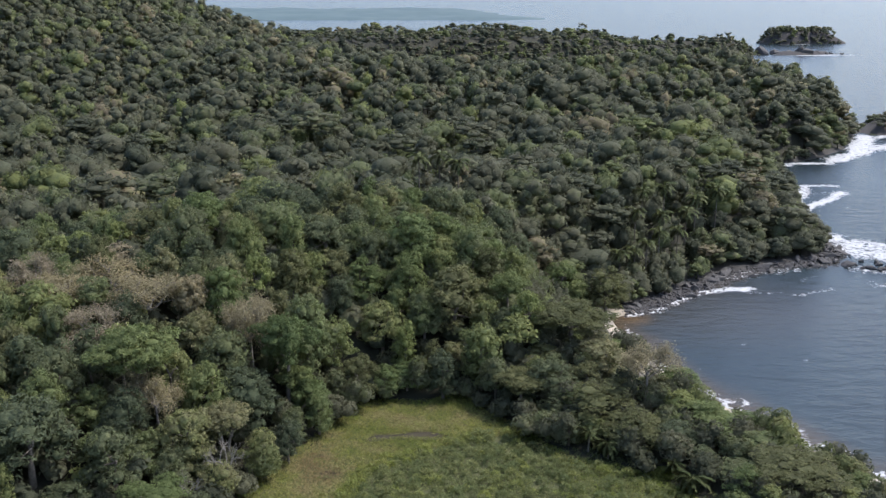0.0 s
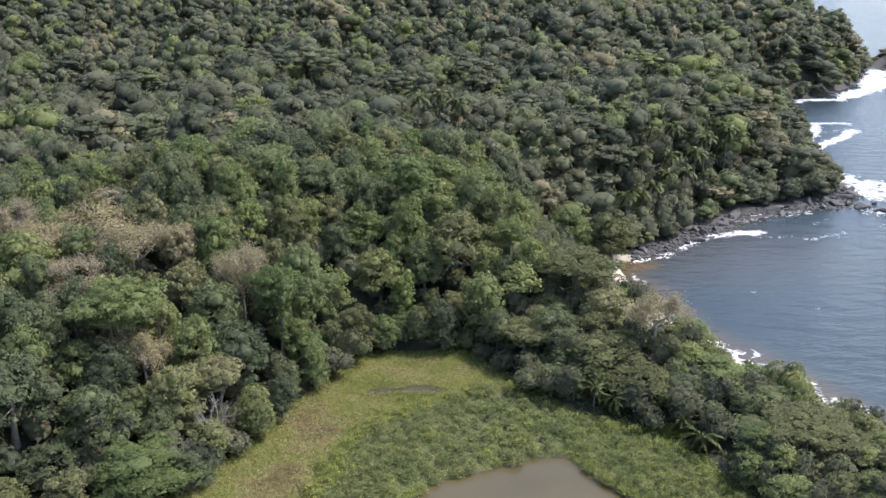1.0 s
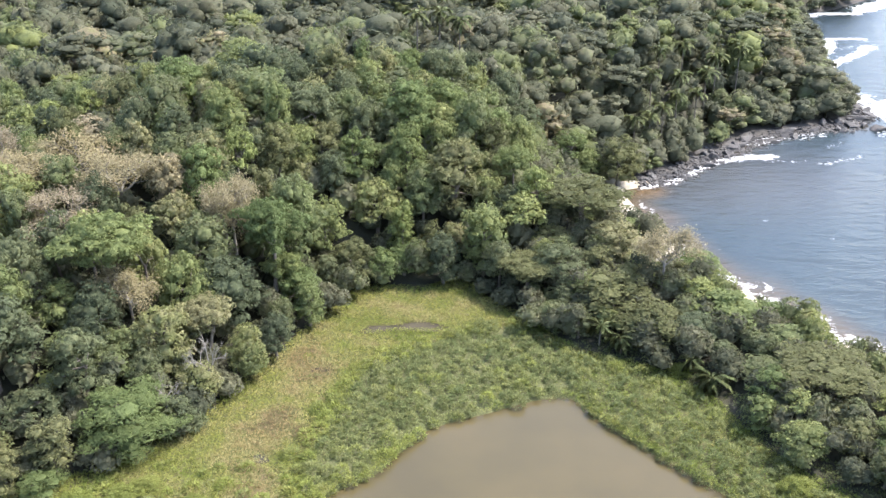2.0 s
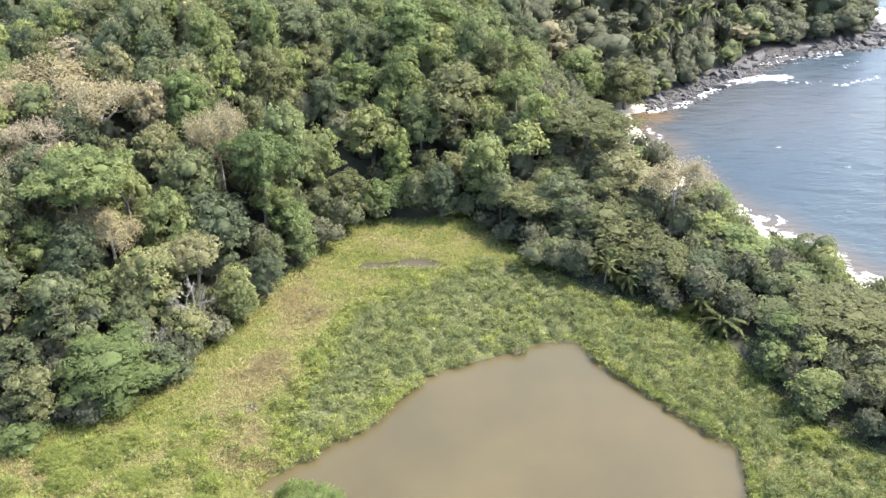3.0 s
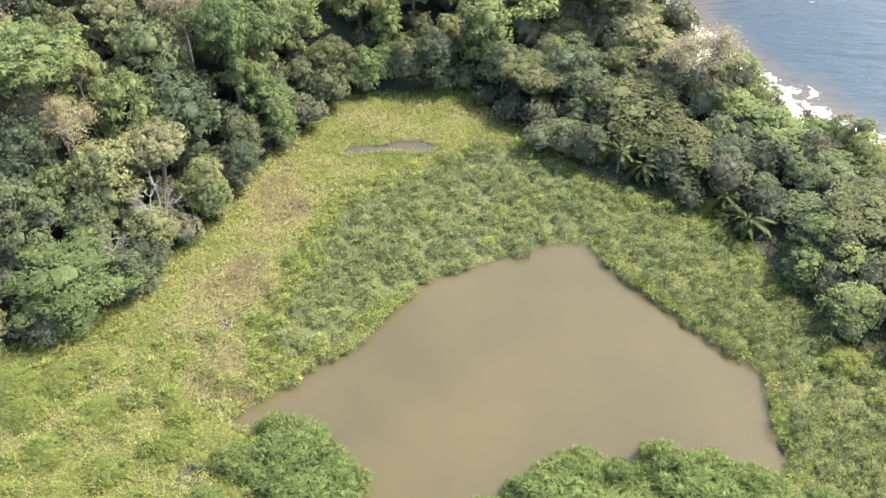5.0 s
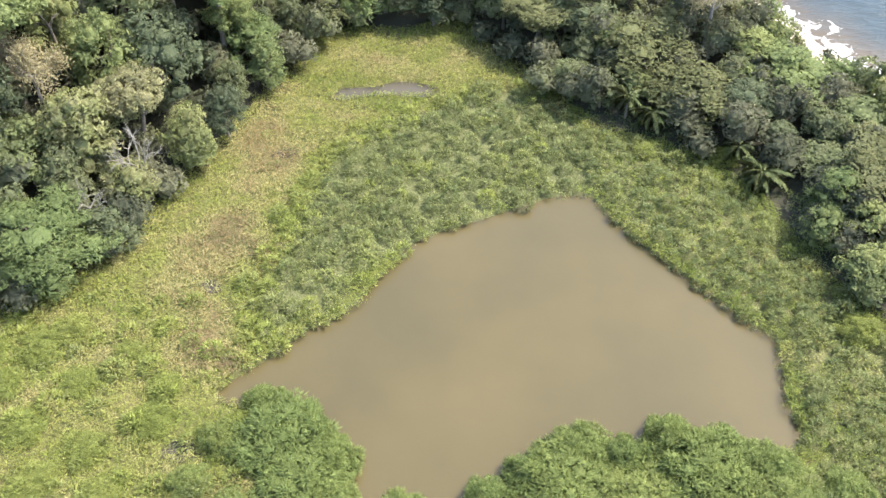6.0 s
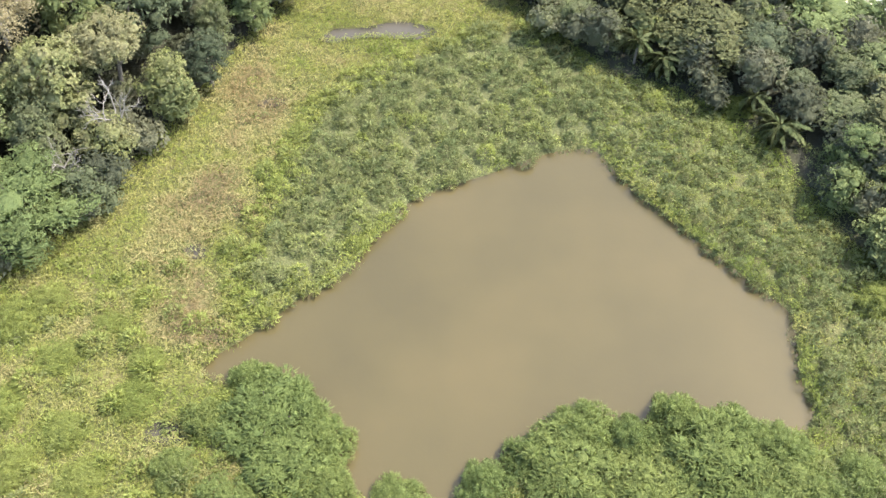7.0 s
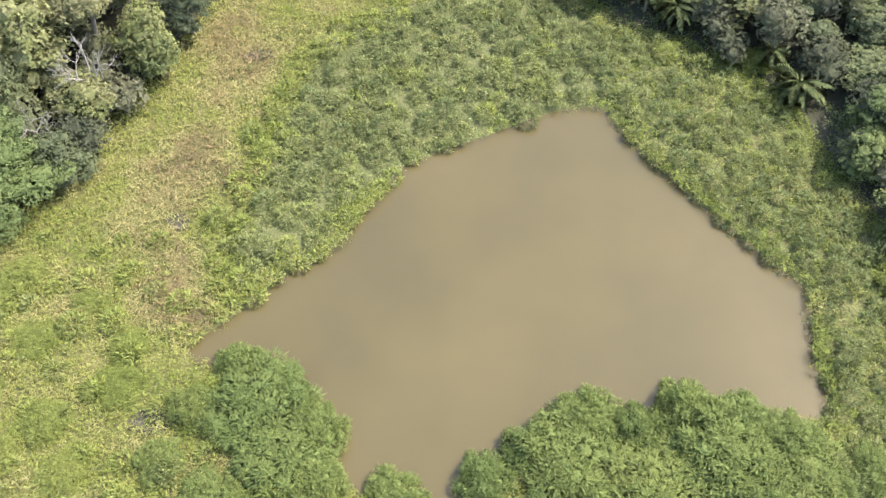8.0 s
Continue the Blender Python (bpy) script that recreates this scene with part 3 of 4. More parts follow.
SPRAY = {"round": (0.25, 0.53, 0.55, 0.5), "lumpy": (0.24, 0.52, 0.55, 0.5), "spreading": (0.2, 0.8, 0.45, 0.5), "tower": (0.25, 0.6, 0.55, 0.5), "plumed": (0.18, 0.6, 0.32, 0.6), "feathery": (0.25, 0.45, 0.36, 0.6), "pale": (0.33, 0.6, 0.6, 0.5)}


def branching(rng, soup, start, way, length, r, depth):
    """A limb that forks again and again; returns the twigs' ends."""
    way = way / np.linalg.norm(way)
    mid = start + way * length * 0.5 + rng.normal(0, 0.06 * length, 3)
    end = start + way * length + rng.normal(0, 0.1 * length, 3)
    v, q = tube([start, mid, end], [r, r * 0.8, r * 0.55], 5 if depth > 1 else 3)
    soup.add(v, q)
    if depth == 0:
        return [end]
    ends = []
    for _ in range(3):
        turn = way + rng.normal(0, 0.55, 3) + (0, 0, 0.08)
        ends += branching(rng, soup, mid if rng.rand() < 0.25 else end, turn, length * rng.uniform(0.55, 0.75), r * 0.55, depth - 1)
    return ends


def make_tree(kind, seed, material):
    """One tree, twelve metres high and nine wide, as an Empty with its parts."""
    rng = np.random.RandomState(seed)
    tree = new(NAMES[kind])
    if kind in ("dry", "dead"):
        wood = M_PALEBARK
        data, head = stem_mesh(rng, 6.5, 0.26, 0.4)
        data.materials[0] = wood
        part("trunk", data, tree)
        ends = []
        for i in range(6):
            a = i * 1.05 + rng.uniform(-0.3, 0.3)
            soup = Soup()
            ends += branching(rng, soup, head * (1, 1, rng.uniform(0.75, 1.0)), np.array((math.cos(a), math.sin(a), rng.uniform(0.5, 1.3))), 2.6, 0.14, 3)
            v, q, t, _, _ = soup.arrays()
            v[:, 2] = np.minimum(v[:, 2], 12.2)
            part("limb", raw_mesh("limb", v, q, t, wood), tree)
        if kind == "dry":
            e = np.array(ends)
            p = e[rng.randint(0, len(e), 7000)] + rng.normal(0, 0.6, (7000, 3)) * (1, 1, 0.7)
            p[:, 2] = np.minimum(p[:, 2], 12.2)
            soup = Soup()
            v, q, m = sprays(rng, p, np.tile((0.0, 0.0, 1.0), (7000, 1)), 0.15, 0.6, 0.8)
            soup.add(v, t=q, normals=m)
            part("crown", soup.mesh("crown", material), tree, "sparse tan leaves")
        return tagged(tree, LABELS[kind], "tree")
    lobes, fork = lobes_for(kind, rng)
    data, head = stem_mesh(rng, fork, 0.3)
    part("trunk", data, tree)
    for v, q in limbs_to(rng, head, lobes, 0.3, 4):
        part("limb", raw_mesh("limb", v, q, None, M_BARK, None, True), tree)
    size, cover, slim, jitter = SPRAY[kind]
    soup = Soup()
    leafy(rng, soup, lobes, 4 if kind == 'feathery' else 7, size, cover, slim, jitter)
    part("crown", soup.mesh("crown", material), tree)
    return tagged(tree, LABELS[kind], "tree")


STOCK, USED = {}, {}


def plant(kind, x, y, top, wide, rng, material, label="", group="", sunk=0.0):
    """Set a tree with its crown's top at that height."""
    keys = {"round": 4, "lumpy": 4, "dry": 3}
    key = (kind, material.name, int(rng.randint(0, keys.get(kind, 2))))
    z = float(ground_z(np.array([x]), np.array([y]))[0]) - sunk
    tall = max(top - z, 3.0)
    wide = max(wide, 0.5 * tall)
    m = pose(x, y, z, 0, 0, rng.uniform(0, 360)) @ Matrix.Diagonal((wide / 9, wide / 9, tall / 12.1, 1))
    if key not in STOCK:
        STOCK[key] = make_tree(kind, 100 + 7 * len(STOCK), material)
        STOCK[key].matrix_basis = m
        ob = STOCK[key]
    else:
        STOCK[key].scale, held = (1, 1, 1), STOCK[key].matrix_basis.copy()
        STOCK[key].matrix_basis = Matrix.Identity(4)
        ob = copy_thing(STOCK[key], m)
        STOCK[key].matrix_basis = held
    if label:
        ob["label"] = label
    if group:
        ob["group"] = group
    return ob


# ---- trees that stand out: x, y, height of the crown's top, width ----
rng = np.random.RandomState(11)
TAKEN = []
SLOPE = [("spreading", -50.6, 150.2, 26, 13.6, "bright"), ("spreading", -28.2, 164.2, 23.5, 9.7, "bright"), ("lumpy", -39.7, 163.3, 23, 11.4, "green"), ("dry", -46.9, 147.8, 20, 8.6, "tan"),
         ("dry", -64.4, 180.5, 29, 15, "tan"), ("dry", -54.8, 172.9, 29, 13, "tan"), ("dry", -61.3, 162.7, 26, 11, "tan"), ("pale", -46.9, 173.1, 28, 5.6, "tan"), ("round", -41.4, 175, 30, 8.3, "bright"),
         ("dry", -36.6, 169.2, 25, 7.6, "tan"), ("round", -50.7, 142.6, 19, 8.8, "green"), ("round", -56.4, 144.9, 19, 7.4, "green"), ("spreading", -27, 165.6, 13, 7.2, "bright"), ("dead", -34.1, 140.4, 12, 7, "tan"), ("dead", -39.2, 133.4, 9.5, 5, "tan"),
         ("spreading", -35.8, 147.4, 14, 8.9, "green"), ("plumed", -42.9, 128.7, 10.8, 14.2, "bright"), ("tower", -51.2, 122.6, 9, 8.2, "olive"), ("lumpy", -53.1, 138.7, 14, 8.8, "green"), ("lumpy", -47.5, 140.3, 13, 8.8, "green"), ("lumpy", -55.5, 129.5, 10, 8.6, "green"), ("lumpy", -60.5, 121.5, 8.5, 8.2, "olive"), ("feathery", -52, 118.6, 4.2, 6.4, "bright"),
         ("lumpy", -66.5, 194.9, 29, 11, "tan"), ("dry", -73.2, 174.7, 28, 11, "tan"), ("lumpy", -59.4, 201.8, 30, 9, "tan"), ("dry", -35.4, 169.6, 26, 8, "tan"), ("lumpy", -30.5, 222.4, 27, 10, "tan"), ("dry", -81.7, 186.7, 28, 10, "tan"), ("lumpy", -46.4, 174.6, 28, 6, "tan")]
EDGE = [("round", -42.6, 137.9, 11, 6.3, "green"), ("lumpy", -37, 132, 7, 6.9, "green"), ("lumpy", -35.9, 138.1, 9, 7, "green"), ("round", -30.1, 147.2, 9.5, 6.5, "green"), ("round", -26.5, 151.9, 9, 5.9, "green"),
        ("tower", -22.4, 162, 9.5, 6.2, "green"), ("round", -24.3, 164.6, 12, 8, "bright"), ("tower", -20.3, 173.3, 9, 5.6, "green"), ("round", -25.9, 173.2, 27, 9.9, "green"), ("round", -21.5, 181.2, 17, 8.7, "green"),
        ("lumpy", -16.3, 176.8, 11.4, 9.5, "olive"), ("tower", -7.7, 184.5, 14, 7.3, "pale"), ("tower", 0, 178.1, 10.7, 8.1, "green"), ("round", -10.9, 178.4, 8.5, 6.7, "bright"), ("round", -12.5, 188.6, 19, 8.9, "green"),
        ("round", -3.9, 191.2, 20, 8, "green"), ("lumpy", 2, 194.2, 24, 14.9, "olive"), ("tower", 7.5, 180.7, 15, 11, "green"), ("pale", 14.8, 184.5, 16.5, 9.8, "pale")]
SHORE = [("spreading", 26.2, 188.1, 17, 16, "olive"), ("round", 20.6, 172.2, 12.5, 9.1, "green"), ("spreading", 15.1, 172.1, 9, 10.6, "olive"), ("lumpy", 31.4, 179.6, 14, 11.6, "green"), ("lumpy", 28.3, 163.5, 10.5, 12.5, "olive"),
         ("dry", 38.1, 168.8, 17, 10.1, "tan"), ("round", 45.6, 177, 9, 9.4, "bright"), ("lumpy", 33.7, 155.5, 8.5, 12, "olive"), ("round", 46.5, 159.3, 8.5, 12.5, "bright"), ("round", 54.1, 150.9, 7, 9.7, "green"),
         ("spreading", 54.5, 137.1, 9, 13.8, "olive"), ("round", 48.6, 142.9, 6, 7.5, "green")]
PAINT = {"bright": M_BRIGHT, "green": M_GREEN, "olive": M_OLIVE, "pale": M_PALE, "tan": M_TAN, "bush": M_BUSH}
TONE = {"bright": "bright green", "green": "deep green", "olive": "olive green", "pale": "pale green", "tan": "tan", "bush": "light green"}
PLACE = {"slope": "on the wooded slope", "edge": "at the forest edge by the marsh", "shore": "on the strip by the beach"}
for where, rows in (("slope", SLOPE), ("edge", EDGE), ("shore", SHORE)):
    for kind, x, y, top, wide, tone in rows:
        kind_word = LABELS[kind] if kind in ("dry", "dead") else TONE[tone] + " " + NAMES[kind].replace("_", " ")
        plant(kind, x, y, top, wide, rng, PAINT[tone], kind_word + " " + PLACE[where] if kind not in ("dry", "dead") else kind_word, "trees " + PLACE[where])
        TAKEN.append((x, y, wide))


# ---- the forest round them ----
class Spread:
    """Throws plants over the plan so that their crowns just overlap."""

    def __init__(self, cell=8.0):
        self.cell, self.grid = cell, {}

    def put(self, x, y, w, close=0.40):
        i, j = int(x // self.cell), int(y // self.cell)
        for a in range(i - 2, i + 3):
            for b in range(j - 2, j + 3):
                for px, py, pw in self.grid.get((a, b), ()):
                    if (px - x) ** 2 + (py - y) ** 2 < (close * (w + pw)) ** 2:
                        return False
        self.grid.setdefault((i, j), []).append((x, y, w))
        return True


wood = Spread()
PALMS = ((40.4, 142.0, 2.3, 3.7), (38.2, 146.5, 2.4, 2.6), (28.5, 153.0, 3.0, 3.2), (25.4, 155.2, 3.4, 3.0), (-38.6, 129.4, 1.6, 1.8), (-34.6, 134.0, 1.2, 1.6), 
         (46.5, 246.0, 10.0, 3.6), (55.0, 254.0, 10.5, 3.6), (51.0, 250.0, 9.5, 3.4), (60.0, 262.0, 11.0, 3.6), (66.0, 266.0, 11.0, 3.6),
         (70.0, 274.0, 13.5, 4.0), (62.0, 271.0, 12.5, 4.0), (54.0, 266.0, 13.5, 4.0), (75.0, 283.0, 14.5, 4.0), (83.0, 290.0, 14.5, 4.0), (66.0, 285.0, 14.5, 4.0), (58.0, 279.0, 13.5, 4.0), (-6.0, 246.0, 16.5, 4.0), (-1.0, 250.0, 16.5, 4.0), (4.0, 246.0, 15.5, 4.0))
for x, y, w in TAKEN + [(x + 1, y - 1.2, 3.2 * size) for x, y, _, size in PALMS]:
    wood.grid.setdefault((int(x // 8), int(y // 8)), []).append((x, y, w))
cx = rng.uniform(-400, 300, 60000)
cy = rng.uniform(90, 790, 60000)
seen = (np.abs(cx) < 0.475 * cy + 32) & (cx < 240)
cx, cy = cx[seen], cy[seen]
cd, cm = inside_distance(LAND, cx, cy), -inside_distance(MARSH, cx, cy)
strip = (cy < 230) & (cx > 18)
bare_sand = (np.hypot(cx - 41, cy - 181.5) < 5.5) | (np.hypot(cx - 46.5, cy - 174.5) < 3.5) | (np.hypot(cx - 50.3, cy - 162) < 3)
okay = (cm > np.where(cy < 200, 2.2, 1)) & (cd > np.where(strip, np.where(cy > 202, 11.0, 7.8), 0.8)) & ~bare_sand
cx, cy, cd, cm, strip = cx[okay], cy[okay], cd[okay], cm[okay], strip[okay]
cz = ground_z(cx, cy)
field = waver(cx, cy, 55, 21)
FAR_TREES = []
for x, y, d, m, z, s, f in zip(cx, cy, cd, cm, cz, strip, field):
    small = s or m < 8
    w = rng.uniform(4.2, 7.5) if small else min(4.8 + rng.gamma(2.2, 1.7), 14) if y < 252 else min(6.0 + rng.gamma(2.2, 2.3), 18)
    if y > 236:
        w = min(w, max(2.2 * d + 2.0, 4.0))
    if not wood.put(x, y, w, 0.315 if y < 250 else 0.36):
        continue
    tall = ((rng.uniform(5.5, 8.5) if m < 7 else rng.uniform(4, 6.5) * (0.75 if y > 195 else 1)) if s else rng.uniform(7, 10)) if small else 8 + 0.62 * w + rng.uniform(-1.5, 3.5)
    if not s and d < 25:
        tall *= 0.75 if y < 236 else 0.5 + 0.4 * d / 25
    pick = rng.rand() + 0.12 * f
    if y < 236 and not (x < -100):
        kind, tone = (("lumpy", "green") if pick < 0.42 else ("round", "green") if pick < 0.66 else ("tower", "green") if pick < 0.74 else ("lumpy", "olive") if pick < 0.84
                      else ("round", "bright") if pick < 0.92 else ("spreading", "bright") if pick < 0.96 else ("pale", "pale"))
        if small and rng.rand() < 0.55:
            kind, tone = 'feathery', ('green', 'olive', 'bright')[rng.randint(3)]
        plant(kind, x, y, z + tall, w * 1.05, rng, PAINT[tone], "", "forest trees")
    else:
        FAR_TREES.append((x, y, z, tall, w * 1.1, pick))

# trees on the headland and islets
for outline, count, low, high in ((HEADLAND + [(-320, 900), (-140, 840)], 15000, 6, 11), (ISLETS[0], 1200, 7, 11), (ISLETS[2], 200, 4, 7)):
    xs, ys = np.array(outline).T
    hx, hy = rng.uniform(xs.min(), xs.max(), count), rng.uniform(ys.min(), ys.max(), count)
    hin, hz = inside_distance(outline, hx, hy), ground_z(hx, hy)
    for x, y, e, g in zip(hx, hy, hin, hz):
        if e > -1.5 and (e < 55 or rng.rand() < 0.3):
            w = rng.uniform(8, 17) if e > 25 else rng.uniform(6, 12)
            if wood.put(x, y, w, 0.33 if e > 25 else 0.25):
                FAR_TREES.append((x, y, g - 3.0, rng.uniform(low, high) * (1 if e > 6 else 0.8), w * 1.1, rng.rand()))


def template(kind, seed, size, cover, lobes_kept, core, each):
    r = np.random.RandomState(seed)
    lobes, fork = lobes_for(kind, r)
    if lobes_kept < len(lobes):
        lobes = lobes[np.linspace(0, len(lobes) - 1, lobes_kept).astype(int)]
        lobes[:, 3:] *= 1.18
    soup = Soup()
    clothe(r, soup, lobes, size, cover * (0.5 if each else 1.0), core, 0.86, -0.1, 0.7, 0.5)
    if each:
        clothe(r, soup, clumps(r, lobes, each, 0.34, 0.5, 0.0), size, cover, None, 0.9, 0.0, 0.7, 0.5)
    v, q = tube([(0, 0, -1), (0, 0, fork)], [0.35, 0.25], 3)
    soup.add(v, q)
    return soup.arrays()


MIDDLE = [template(k, 300 + i, 0.42, 0.25, 13, ICO1, 3) for i, k in enumerate(("heap", "round", "lumpy", "spreading", "heap", "lumpy", "round", "heap"))]
DISTANT = [template(k, 400 + i, 0.66, 0.235, 9, ICO1, 0) for i, k in enumerate(("round", "heap", "lumpy", "heap", "round"))]
FARTHEST = [template(k, 500 + i, 1.1, 0.2, 6, ICO1, 0) for i, k in enumerate(("heap", "round", "lumpy", "heap"))]
tiers = (("forest_canopy", MIDDLE, 200, 390, "dense green rainforest canopy on rolling slopes"), ("forest_canopy", DISTANT, 390, 800, "green rainforest canopy on the hill and peninsula"),
         ("far_woods", FARTHEST, 800, 2000, "dark green woods on the far headland and islets"))
for name, stock, y0, y1, label in tiers:
    soup = Soup()
    for x, y, z, tall, w, pick in FAR_TREES:
        if not (y0 <= y < y1 or (y0 == 200 and y < 390)):
            continue
        v, q, t, _, nv = stock[rng.randint(len(stock))]
        a = rng.uniform(0, 2 * math.pi)
        c, s = math.cos(a) * w / 9, math.sin(a) * w / 9
        p = np.stack((v[:, 0] * c - v[:, 1] * s + x, v[:, 0] * s + v[:, 1] * c + y, v[:, 2] * tall / 12 + z), 1)
        tint = 0.97 if pick > 0.965 else np.clip(pick * 0.72 + rng.normal(0, 0.08), 0, 0.86)
        m = np.stack((nv[:, 0] * c - nv[:, 1] * s, nv[:, 0] * s + nv[:, 1] * c, nv[:, 2] * w / 9), 1)
        soup.add(p, q, t, tint, unit(m))
    tagged(new(name, soup.mesh(name, M_WOODS)), label, "forest", kind="stuff")

# ---- undergrowth that closes the gaps below the crowns ----
ux, uy = rng.uniform(-130, 150, 13000), rng.uniform(95, 345, 13000)
open_by_palms = np.min([np.hypot(ux - px, uy - py + 1.5) for px, py, _, _ in PALMS[:4]], axis=0) > 3.4
open_sand = (np.hypot(ux - 41, uy - 181.5) > 6) & (np.hypot(ux - 46.5, uy - 174.5) > 4) & (np.hypot(ux - 50.3, uy - 162) > 3.5)
okay = open_by_palms & open_sand & (np.abs(ux) < 0.475 * uy + 30) & (-inside_distance(MARSH, ux, uy) > 0.6) & (inside_distance(LAND, ux, uy) > np.where((uy < 233) & (ux > 18), np.where(uy > 202, 9.5, 6.5), 1.5)) & ((uy < 300) | (ux > 60))
under, soup = Spread(4.0), Soup()
for x, y, z, apart in zip(ux[okay], uy[okay], ground_z(ux[okay], uy[okay]), -inside_distance(MARSH, ux[okay], uy[okay])):
    w = rng.uniform(3.8, 6.2) if y < 190 else rng.uniform(5.5, 8)
    if not under.put(x, y, w, 0.38):
        continue
    h = rng.uniform(0.7, 1.25) * w
    lumps = np.array([(x, y, z + h * 0.45, w / 2, w / 2, h / 2), (x + rng.normal(0, 0.9), y + rng.normal(0, 0.9), z + h * 0.75, w / 3, w / 3, h / 3), (x + rng.normal(0, 1.2), y + rng.normal(0, 1.2), z + h * 0.5, w / 3, w / 3, h / 3)])
    shade = np.clip(rng.normal(0.35, 0.2), 0, 0.85)
    if apart < 12 or (x > 18 and y < 225):
        clothe(rng, soup, lumps, 0.36, 0.62, ICO1, 0.68, -0.1, 0.5, 0.7, shade)
    else:
        clothe(rng, soup, lumps[:2], 0.66, 0.3, ICO1, 0.85, -0.1, 0.6, 0.5, shade)
tagged(new("undergrowth", soup.mesh("undergrowth", M_WOODS)), "shaded green undergrowth between the forest trees", "undergrowth", kind="stuff")


# ---- palms ----
def frond_mesh(seed, length=3.2):
    """An arching midrib with two rows of narrow leaflets."""
    r = np.random.RandomState(seed)
    soup, pts = Soup(), []
    for i in range(9):
        u = i / 8
        pts.append((length * (u - 0.18 * u * u), 0, length * (0.55 * u - 0.85 * u * u)))
    v, q = tube(pts, [0.045 - 0.035 * i / 8 for i in range(9)], 3)
    soup.add(v, q)
    for side in (-1, 1):
        for i in range(16):
            u = 0.12 + 0.86 * i / 15
            base = np.array((length * (u - 0.18 * u * u), 0, length * (0.55 * u - 0.85 * u * u)))
            long = 0.75 * math.sin(math.pi * (0.15 + 0.8 * u)) + 0.12
            way = np.array((0.55, side * 0.9, -0.25 + r.normal(0, 0.15))) * long
            across = np.array((0.12, -side * 0.015, 0.045))
            soup.add(np.array((base - across, base + way * 0.5 - across * 1.2, base + way, base + way * 0.5 + across * 1.2)), np.array([[0, 1, 2, 3]]), normals=np.tile(unit(np.array((0.25, side * 0.3, 0.9)) + r.normal(0, 0.35, 3)), (4, 1)))
    return soup.mesh("frond", M_PALM)


FRONDS = [frond_mesh(s) for s in (1, 2, 3)]


def palm(x, y, trunk, size, count=15, lift=0.0):
    """A palm with its crown at the given height on a ringed trunk."""
    z = float(ground_z(np.array([x]), np.array([y]))[0])
    ob = new("palm_tree")
    ob.matrix_basis = pose(x, y, z, 0, 0, rng.uniform(0, 360))
    pts = [(0, 0, -0.4), (0.1, 0.05, trunk * 0.5), (0.22, 0.1, trunk)]
    v, q = tube(pts, [0.2, 0.15, 0.13], 8)
    part("trunk", raw_mesh("trunk", v, q, None, M_BARK, None, True), ob)
    for i in range(count):
        up = 20 - 62 * (i % 3) / 2 + rng.uniform(-9, 9)
        part("frond", FRONDS[i % 3], ob, m=pose(0.22, 0.1, trunk, 0, 0, i * 137.5) @ pose(0, 0, 0, 0, -up, 0) @ Matrix.Scale(size / 3.2 * rng.uniform(0.85, 1.1), 4))
    return tagged(ob, "feather palm with long arching green fronds by the marsh", "palm tree", "palms by the marsh")


for x, y, trunk, size in PALMS:
    palm(x, y, trunk, size)


# ---- bushes by the pond ----
def make_bush(seed, material=M_BUSH, fine=0.14):
    """A rounded bush, five metres wide and two and a half high."""
    r = np.random.RandomState(seed)
    ob = new("bush")
    lobes = np.concatenate((dome_lobes(r, 4.9, 0.1, 2.5, 40, 0.3, 0.7, 0.85), [(0, 0, 0.7, 1.9, 1.9, 1.15)]))
    soup = Soup()
    leafy(r, soup, lobes, 4, fine, 0.3, 0.36, 0.8, 0.0)
    d = unit(r.normal(0, 1, (6000, 3)))
    d[:, 2] = np.abs(d[:, 2])
    own = lobes[r.randint(0, len(lobes) - 1, 6000)]
    p = own[:, :3] + d * own[:, 3:] * 0.95
    keep = np.all([(((p - o[:3]) / o[3:]) ** 2).sum(1) > 0.7 for o in lobes], axis=0)
    v, q, m = plumes(r, p[keep], d[keep] + (0.1, 0, 0.3), 0.165, 0.25)
    soup.add(v, t=q, normals=m)
    part("foliage", soup.mesh("foliage", material), ob)
    for i in range(4):
        a = i * 1.6 + r.uniform(0, 1)
        v, q = tube([(0.2 * math.cos(a), 0.2 * math.sin(a), -0.4), (0.6 * math.cos(a), 0.6 * math.sin(a), 0.8), (1.2 * math.cos(a), 1.2 * math.sin(a), 1.6)], [0.06, 0.045, 0.02], 5)
        part("stem", raw_mesh("stem", v, q, None, M_BARK), ob)
    return tagged(ob, "dense rounded light green bush on the pond bank", "bush", "bushes by the pond")


